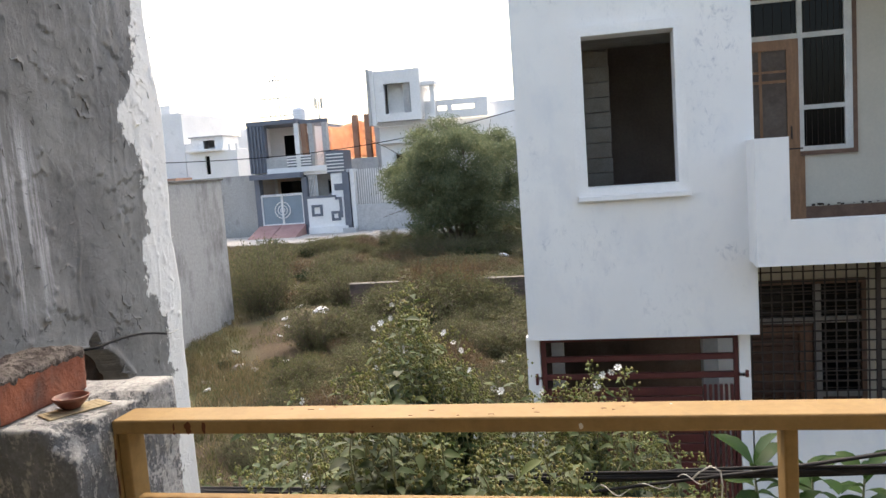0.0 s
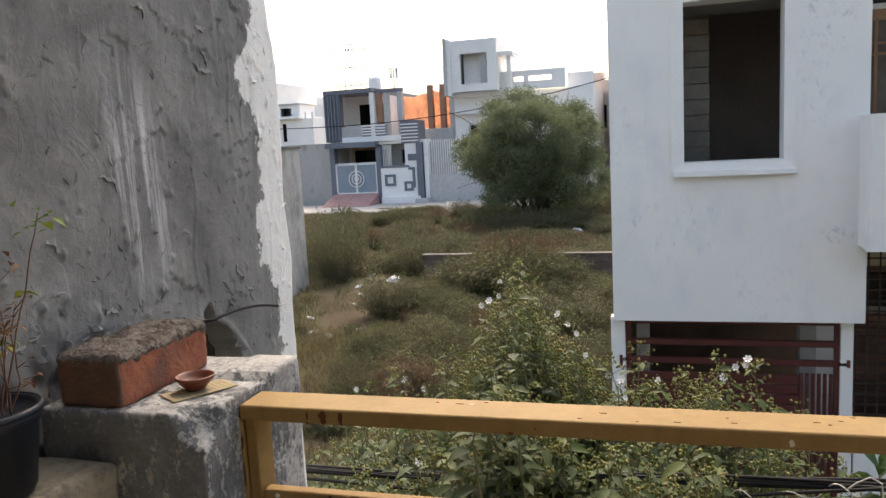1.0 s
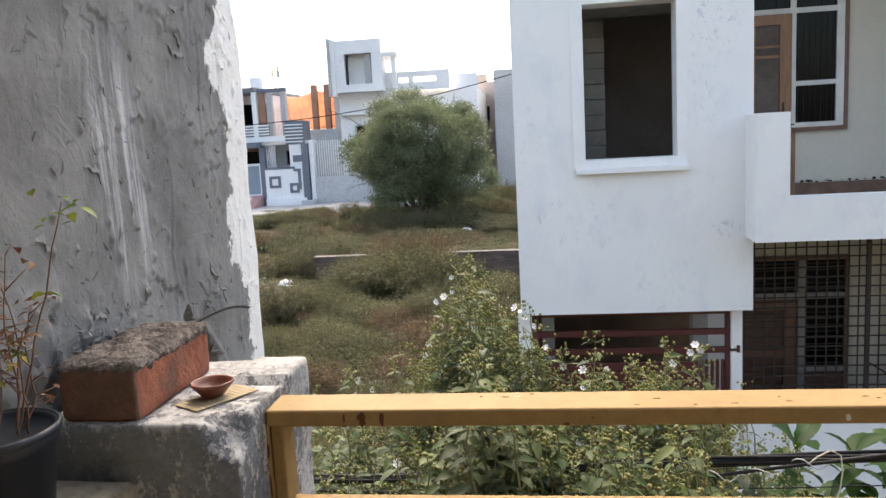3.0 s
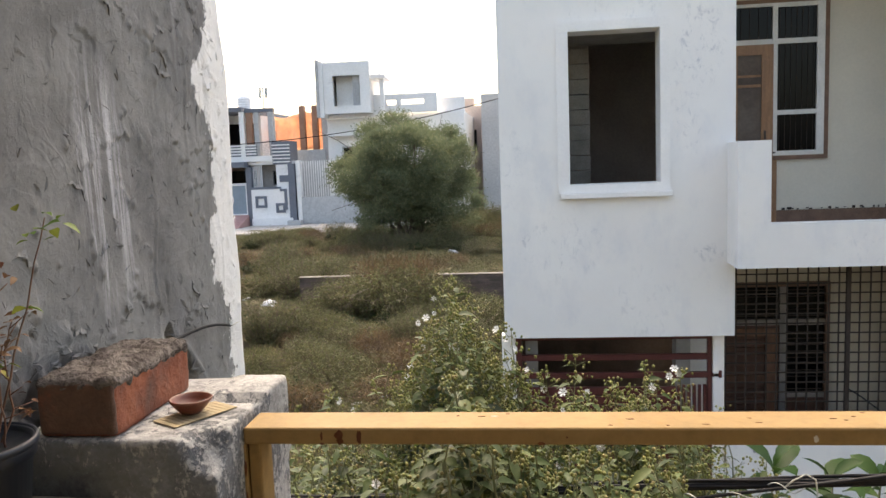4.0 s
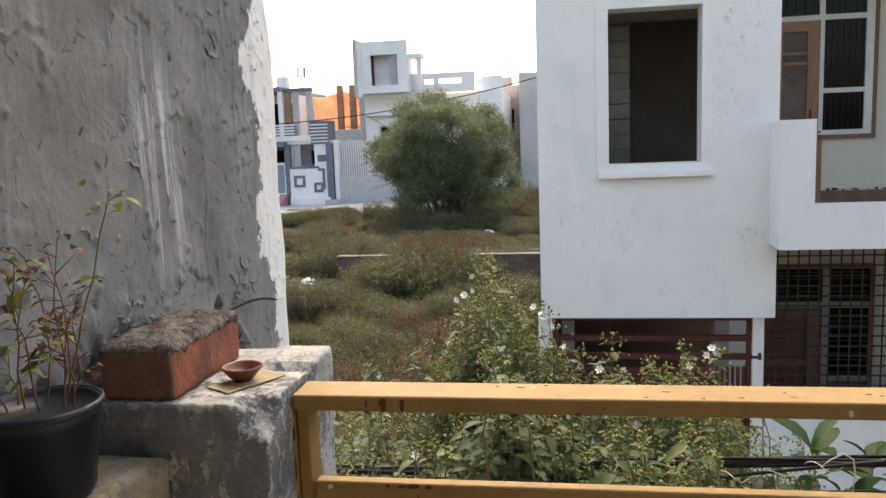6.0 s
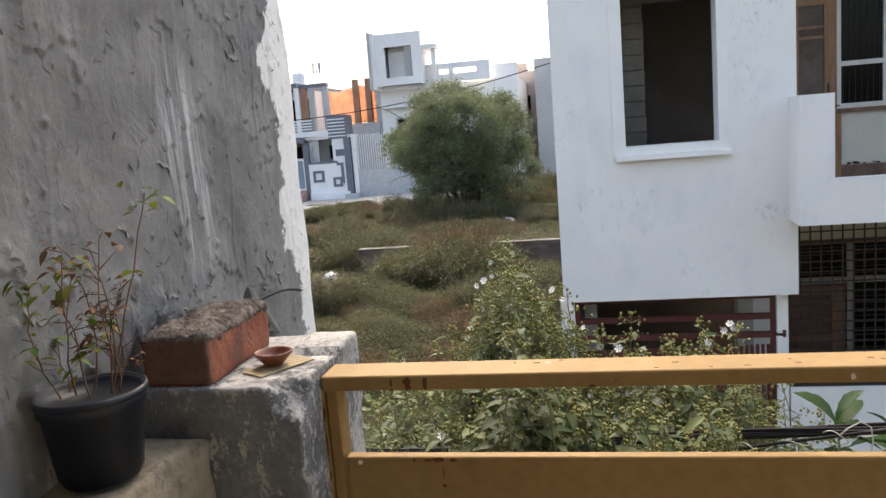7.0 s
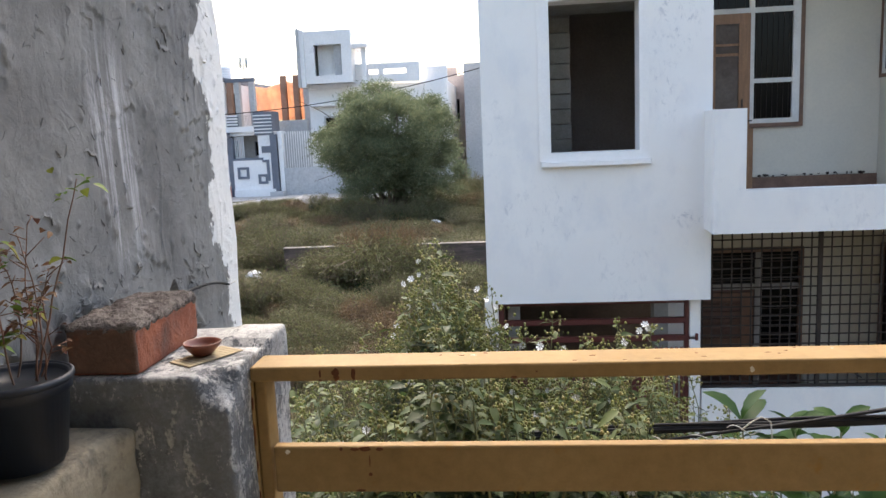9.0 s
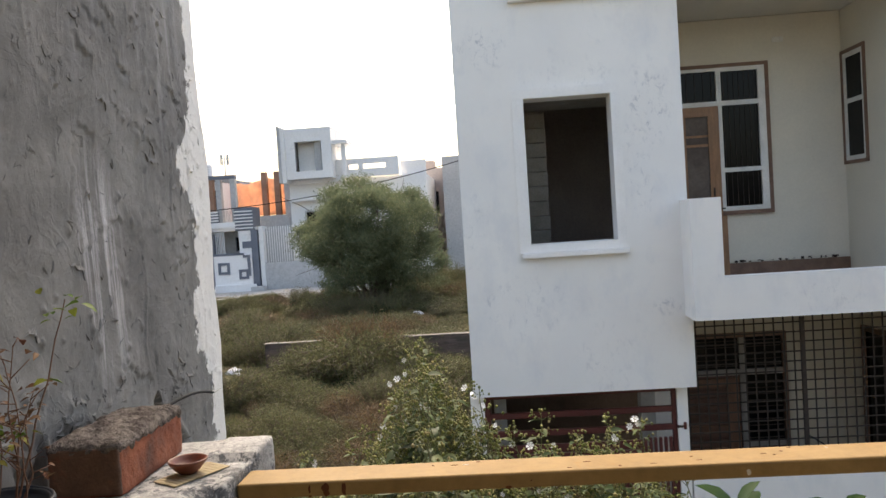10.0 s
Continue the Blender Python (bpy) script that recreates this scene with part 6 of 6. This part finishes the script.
def make_grass():
    rng = np.random.default_rng(51)
    for name, mat, n, seed, lo, hi in (("dry_grass", M_DRY, 52000, 2, 0.06, 0.3), ("green_grass", M_SCRUBGREEN, 48000, 3, 0.05, 0.25)):
        pts, dirs = [], []
        while len(pts) < n:
            y = 6.5 + 32.5 * rng.random() ** 1.1
            x = rng.uniform(-0.5 * y - 1.5, 0.3)
            g = noise.noise(Vector((x * 0.35, y * 0.35, seed))) + 0.5 * noise.noise(Vector((x * 1.5, y * 1.5, seed)))
            bare = math.exp(-((x + 7.9 + 0.18 * (y - 18)) / 1.1) ** 2) * (1 if y < 27 else 0)
            if g < (-0.3 if seed == 3 else -0.1) + 0.35 * bare:
                continue
            z = ground_height(x, y) - 0.02
            for _ in range(5):
                pts.append((x + rng.normal(0, 0.07), y + rng.normal(0, 0.07), z))
                dirs.append((rng.normal(0, 0.35), rng.normal(0, 0.35), 1))
        me = leaves_mesh(name, pts, dirs, 0.24 if seed == 2 else 0.2, 0.016, 0.12, seed, folded=False)
        tagged(link_mesh(name, me, mat), "dry straw-coloured grass over the lot" if seed == 2 else "short green grass and weeds over the lot", "grass", kind="stuff")


make_grass()

HEIGHTS = ((-2.0, -0.05), (-1.75, 0.1), (-1.55, 0.25), (-1.34, 0.44), (-1.2, 0.52), (-1.08, 0.6), (-0.97, 0.52), (-0.83, 0.7), (-0.71, 0.84), (-0.605, 1.025), (-0.54, 0.87), (-0.42, 0.81), (-0.3, 0.66), (-0.19, 0.71), (-0.08, 0.62), (0.05, 0.7), (0.16, 0.66), (0.28, 0.53), (0.42, 0.34))


def make_flower_shrub():
    rng = np.random.default_rng(61)
    base = Vector((-0.45, 2.9, -2.95))
    b = thing("flowering_shrub", base, "tall shrub with white star flowers and clusters of green seed capsules", "shrub")
    hx, hz = zip(*HEIGHTS)
    stems = bmesh.new()
    leaf_c, leaf_d, big_c, big_d = [], [], [], []
    buds, flowers = [], []
    eye = Vector((-0.3, 0.05, 1.4))

    def shoot(x, y, drop, length, rich):
        """One flowering shoot; x and its height are given as seen at 2.7 m."""
        z = float(np.interp(x, hx, hz)) - drop
        k = (y - eye.y) / (2.7 - eye.y)
        tip = Vector((eye.x + (x - eye.x) * k, y, eye.z + (z - eye.z) * k))
        lean = Vector((rng.normal(0, 0.12), rng.normal(0, 0.12), 0))
        foot = tip - Vector((0, 0, length)) - lean * length
        pts = [foot.lerp(tip, s) + Vector((rng.normal(0, 0.006), rng.normal(0, 0.006), 0)) for s in np.linspace(0, 1, 8)]
        tube(stems, pts, 0.0045, 0.0012, 5)
        root = base + Vector((rng.normal(0, 0.12), rng.normal(0, 0.1), 0))
        return tip, foot, pts, root

    def dress(tip, foot, rich, length):
        nodes = int(length / 0.03)
        turn = rng.uniform(0, math.tau)
        for j in range(nodes):
            s = j / nodes
            p = foot.lerp(tip, s)
            turn += math.pi / 2 + rng.normal(0, 0.2)
            for side in (0, math.pi):
                a = turn + side
                out = Vector((math.cos(a), math.sin(a), 0))
                if s < 0.7 or rng.random() < 0.4:
                    size_c, size_d = (big_c, big_d) if s < 0.45 else (leaf_c, leaf_d)
                    size_c.append(p + out * 0.008)
                    size_d.append(out + Vector((0, 0, rng.uniform(-0.25, 0.55))))
                if s > 0.3 and rng.random() < rich:
                    bl = (0.105 - 0.085 * s) * rng.uniform(0.7, 1.3)
                    e = p + out * bl + Vector((0, 0, bl * rng.uniform(0.4, 1.0)))
                    tube(stems, [p, e], 0.0014, 0.001, 4)
                    for _ in range(rng.integers(3, 8)):
                        c = e + Vector(rng.normal(0, 0.013, 3))
                        buds.append((c, rng.uniform(0.003, 0.0058)))
                    if rng.random() < 0.026:
                        flowers.append((e + Vector((0, -0.006, 0.012)), rng.uniform(0, 360)))
        for _ in range(5):
            buds.append((tip + Vector(rng.normal(0, 0.008, 3)), rng.uniform(0.003, 0.0055)))

    plan = []
    for x, _ in HEIGHTS:
        plan.append((x + rng.normal(0, 0.012), rng.uniform(2.55, 2.8), 0.0, rng.uniform(0.4, 0.55), 0.75))
    for x, d in ((-0.7, 0.06), (-0.58, 0.1), (-0.52, 0.08), (-0.74, 0.12), (-0.63, 0.2), (-0.48, 0.16), (-0.68, 0.25), (-0.56, 0.22), (-0.8, 0.12), (-0.44, 0.1), (-0.36, 0.12), (-0.6, 0.3), (-0.5, 0.28), (0.08, 0.08), (0.0, 0.1), (0.2, 0.1), (-0.14, 0.1)):
        plan.append((x, rng.uniform(2.55, 2.95), d, 0.45, 0.8))
    for _ in range(600):
        x = rng.uniform(-1.95, 0.42)
        drop = rng.uniform(0.1, 0.95) * (1 if x > -0.9 else 0.8)
        plan.append((x, rng.uniform(1.9 if drop > 0.3 and x < 0.2 else 2.32, 3.4), drop, rng.uniform(0.25, 0.45), rng.uniform(0.03, 0.28)))
    for lo, hi, n in ((-0.86, -0.38, 60), (-0.06, 0.26, 18), (-0.34, -0.1, 12), (-1.25, -0.85, 16)):
        for _ in range(n):
            x = rng.uniform(lo, hi)
            plan.append((x, rng.uniform(2.5, 2.95), rng.uniform(0.02, 0.45), rng.uniform(0.35, 0.5), 0.95))
    for _ in range(120):
        plan.append((rng.uniform(-1.7, 0.12), rng.uniform(1.72, 2.1), rng.uniform(0.36, 0.85), rng.uniform(0.2, 0.35), rng.uniform(0.04, 0.25)))
    # the leafy body, and growth that hides the cables
    for _ in range(330):
        plan.append((rng.uniform(-1.75, 0.4), rng.uniform(2.35, 3.0), rng.uniform(0.3, 1.0), rng.uniform(0.3, 0.45), rng.uniform(0.02, 0.12)))
    for _ in range(110):
        plan.append((rng.uniform(-1.0, 0.2), rng.uniform(1.8, 2.08), rng.uniform(0.3, 0.62), rng.uniform(0.22, 0.36), rng.uniform(0.04, 0.3)))
    for row in plan:
        tip, foot, pts, root = shoot(*row)
        dress(tip, foot, row[4], row[3])
        if rng.random() < 0.3 or row[2] == 0:
            low = foot.lerp(root, 0.5) + Vector((rng.normal(0, 0.05), rng.normal(0, 0.05), 0.1))
            tube(stems, [root, low, foot], 0.014, 0.0045, 5)
    me = bpy.data.meshes.new("stem_growth")
    stems.to_mesh(me)
    stems.free()
    hold(link_mesh("stem_growth", me, M_STEM), b)

    hold(link_mesh("leaves", nice_leaves("leaves", big_c, big_d, 0.064, 0.034, 71), M_LEAF), b)
    hold(link_mesh("young_leaves", nice_leaves("young_leaves", leaf_c, leaf_d, 0.058, 0.026, 72), M_LEAFYOUNG), b)
    # large leaves of the front, one by one
    shared = [nice_leaves("leaf", [Vector((0, 0, 0))], [(1, 0, 0.15)], 0.068, 0.036, 80 + k) for k in range(4)]
    for me in shared:
        me.materials.append(M_LEAF)
    for k in range(240):
        x = rng.uniform(-1.8, 0.4)
        y = rng.uniform(2.2, 2.65)
        z = float(np.interp(x, hx, hz)) - rng.uniform(0.3, 0.9)
        q = (y - eye.y) / (2.7 - eye.y)
        ob = new("leaf", shared[k % 4])
        hold(ob, b)
        ob.matrix_basis = pose(eye.x + (x - eye.x) * q, y, eye.z + (z - eye.z) * q, rng.normal(0, 20), rng.normal(10, 25), rng.uniform(0, 360))
    # capsules
    ico = bmesh.new()
    bmesh.ops.create_icosphere(ico, subdivisions=1, radius=1.0)
    iv = np.array([v.co[:] for v in ico.verts])
    jf = np.array([[v.index for v in f.verts] for f in ico.faces])
    ico.free()
    vs = np.concatenate([iv * np.array([r, r, r * 1.15]) + np.array(c) for c, r in buds])
    fs = np.concatenate([jf + k * len(iv) for k in range(len(buds))])
    me = bpy.data.meshes.new("capsule_growth")
    me.from_pydata(vs.tolist(), [], fs.tolist())
    me.shade_smooth()
    hold(link_mesh("capsule_growth", me, M_BUD), b)
    # flowers
    bm = bmesh.new()
    for k in range(6):
        a = k * math.tau / 6
        d, s = Vector((math.cos(a), math.sin(a), 0.25)), Vector((-math.sin(a), math.cos(a), 0.12))
        vv = [bm.verts.new(q) for q in (d * 0.002, d * 0.009 - s * 0.0045, d * 0.0165 - s * 0.0042, d * 0.0145, d * 0.0165 + s * 0.0042, d * 0.009 + s * 0.0045)]
        bm.faces.new(vv)
    tube(bm, [(0, 0, -0.012), (0, 0, 0.003)], 0.0018, None, 6)
    fm = bpy.data.meshes.new("flower")
    bm.to_mesh(fm)
    bm.free()
    fm.materials.append(M_PETAL)
    fixed = [((-0.686, 2.765, 0.909), 1.0), ((-0.728, 2.63, 0.85), 1.15), ((-0.7, 2.64, 0.865), 0.9), ((0.112, 2.5, 0.703), 1.0), ((0.085, 2.5, 0.695), 0.8), ((-0.46, 2.6, 0.83), 0.9), ((-0.43, 2.6, 0.795), 1.0), ((-0.4, 2.58, 0.77), 1.0), ((-0.36, 2.5, 0.72), 1.0),
             ((-0.68, 2.7, 0.87), 0.9), ((-0.25, 2.45, 0.66), 0.9)]
    for c, s in fixed:
        flowers.append((Vector(c), rng.uniform(0, 360)))
    for c, a in flowers:
        ob = new("flower", fm)
        hold(ob, b)
        sc = rng.uniform(0.6, 1.0)
        ob.matrix_basis = Matrix.Translation(c) @ pose(0, 0, 0, rng.uniform(35, 85), rng.normal(0, 20), rng.normal(0, 35)) @ Matrix.Diagonal((sc, sc, sc, 1))
        ob["label"] = "white star-shaped flower"


make_flower_shrub()


def make_broadleaf():
    rng = np.random.default_rng(91)
    meshes = []
    for k in range(3):
        verts, faces = [], []
        for j, (t, w) in enumerate(((0, 0.03), (0.15, 0.35), (0.4, 0.85), (0.65, 1.0), (0.85, 0.7), (1.0, 0.0))):
            x, z = 0.19 * t, 0.05 * t - 0.1 * t * t * (0.7 + 0.3 * k)
            hw = 0.046 * w
            verts += [(x, -hw, z + hw * 0.35), (x, 0, z), (x, hw, z + hw * 0.35)]
            if j:
                a = (j - 1) * 3
                faces += [(a, a + 1, a + 4, a + 3), (a + 1, a + 2, a + 5, a + 4)]
        me = bpy.data.meshes.new("leaf")
        me.from_pydata(verts, [], faces)
        me.shade_smooth()
        me.materials.append(M_LEAFBIG)
        meshes.append(me)
    deep = []
    for me in meshes:
        c = me.copy()
        c.materials.clear()
        c.materials.append(M_LEAFDEEP)
        deep.append(c)
    q = thing("broadleaf_shrub", (1.3, 3.5, -2.95), "dense dark green broad-leaved plant below the railing", "shrub")
    bm = bmesh.new()
    for k in range(85):
        x, y = rng.uniform(0.3, 2.7), rng.uniform(2.9, 4.2)
        z = -0.6 - rng.uniform(0.0, 0.6) + 0.1 * (x - 1.0)
        tube(bm, [(1.3 + (x - 1.3) * 0.2, 3.5, -2.95), (1.3 + (x - 1.3) * 0.6, y, -1.9), (x, y, z)], 0.012, 0.005, 5)
        for j in range(8):
            ob = new("leaf", deep[j % 3])
            hold(ob, q)
            s = rng.uniform(0.6, 1.05)
            ob.matrix_basis = pose(x, y, z - 0.02 * j, rng.normal(0, 18), -50 + 9 * j + rng.normal(0, 10), j * 137.5 + rng.normal(0, 15)) @ Matrix.Diagonal((s, s, s, 1))
    wpart("stem", bm, M_STEM, q, smooth=True)
    p = thing("broadleaf_shrub", (1.1, 3.75, -2.95), "young plant with large glossy bright green leaves", "shrub")
    bm = bmesh.new()
    tops = ((0.78, 3.7, -0.12), (1.04, 3.7, -0.17), (0.9, 3.6, -0.36), (1.3, 3.8, -0.2), (1.15, 3.65, -0.42), (1.5, 3.75, -0.3), (1.75, 3.8, -0.2), (0.7, 3.75, -0.45), (1.35, 3.55, -0.55), (0.95, 3.5, -0.62), (1.6, 3.6, -0.6), (2.0, 3.8, -0.25), (0.55, 3.6, -0.7), (1.2, 3.45, -0.8))
    for x, y, z in tops:
        tube(bm, [(1.1 + (x - 1.1) * 0.15, 3.75, -2.95), (1.1 + (x - 1.1) * 0.5, y, -1.6), (x, y, z)], 0.013, 0.005, 6)
        for k in range(11):
            ob = new("leaf", meshes[k % 3])
            hold(ob, p)
            s = rng.uniform(0.7, 1.25)
            ob.matrix_basis = pose(x, y, z - 0.018 * k + 0.02, rng.normal(0, 15), -55 + 8 * k + rng.normal(0, 8), k * 137.5 + rng.normal(0, 15)) @ Matrix.Diagonal((s, s, s, 1))
    wpart("stem", bm, M_STEM, p, smooth=True)


make_broadleaf()


# ---- litter and stones ----
def make_litter():
    rng = np.random.default_rng(101)
    shapes = []
    for k in range(5):
        bm = bmesh.new()
        bmesh.ops.create_icosphere(bm, subdivisions=3, radius=1.0)
        for v in bm.verts:
            n = noise.noise(v.co * 1.6 + Vector((k * 7, 0, 0))) + 0.6 * noise.noise(v.co * 4 + Vector((0, k * 5, 0)))
            v.co *= 1 + 0.45 * n
            v.co.z *= 0.4
        me = bpy.data.meshes.new("crumpled")
        bm.to_mesh(me)
        bm.free()
        shapes.append(me)

    def put(name, x, y, s, mat, label, cat, group, lift=0.2):
        me = shapes[rng.integers(5)].copy()
        me.materials.append(mat)
        ob = new(name, me)
        ob.matrix_basis = pose(x, y, ground_height(x, y) + s * lift, rng.normal(0, 12), rng.normal(0, 12), rng.uniform(0, 360)) @ Matrix.Diagonal((s, s * rng.uniform(0.5, 1), s * rng.uniform(0.7, 1.1), 1))
        tagged(ob, label, cat, group)

    spots = [(-7.84, 21.3, 0.2), (-7.6, 21.0, 0.1), (-11.0, 25.6, 0.32), (-10.6, 26.4, 0.16), (-11.4, 24.6, 0.2), (-9.9, 23.4, 0.1), (-8.7, 20.6, 0.1), (-8.9, 22.3, 0.12), (-8.2, 19.6, 0.1), (-7.2, 18.0, 0.13), (-7.0, 18.4, 0.1), (-8.6, 17.2, 0.09),
             (-6.0, 14.7, 0.11), (-7.7, 14.0, 0.09), (-8.1, 18.8, 0.07), (-6.9, 16.2, 0.07), (-3.4, 31.0, 0.2)]
    for x, y, s in spots:
        put("plastic_bag", x, y, s, M_BAG, "crumpled pale plastic bag on the dirt", "litter", "litter on the lot")
    for x, y, s in ((-7.75, 15.6, 0.16), (-7.3, 15.4, 0.13), (-8.0, 14.5, 0.1), (-6.4, 17.4, 0.12), (-6.2, 17.5, 0.1), (-11.3, 40.3, 0.5), (-10.8, 40.6, 0.4), (-10.4, 40.2, 0.4)):
        put("stone", x, y, s, M_STONE, "rough pale stone lying on the ground", "stone", "stones on the lot")
    # rubbish heap beside the white house
    for k in range(70):
        x, y = -1.9 + rng.normal(0, 0.65), 13.2 + rng.normal(0, 0.7)
        put("plastic_bag", x, y, rng.uniform(0.05, 0.14), (M_BAG, M_BAG, M_BAGBLUE, M_STONE)[rng.integers(4)], "torn plastic bag in a rubbish heap", "litter", "rubbish heap beside the white house", rng.uniform(0.2, 1.4))
    log = bmesh.new()
    tube(log, [(-9.6, 36.4, ground_height(-9.6, 36.4) + 0.1), (-8.6, 36.9, ground_height(-8.6, 36.9) + 0.45), (-7.8, 37.2, ground_height(-7.8, 37.2) + 0.75)], 0.09, 0.06, 7)
    tagged(part("fallen_branch", log, M_BARK), "bare fallen branch leaning on scrub", "branch")


make_litter()
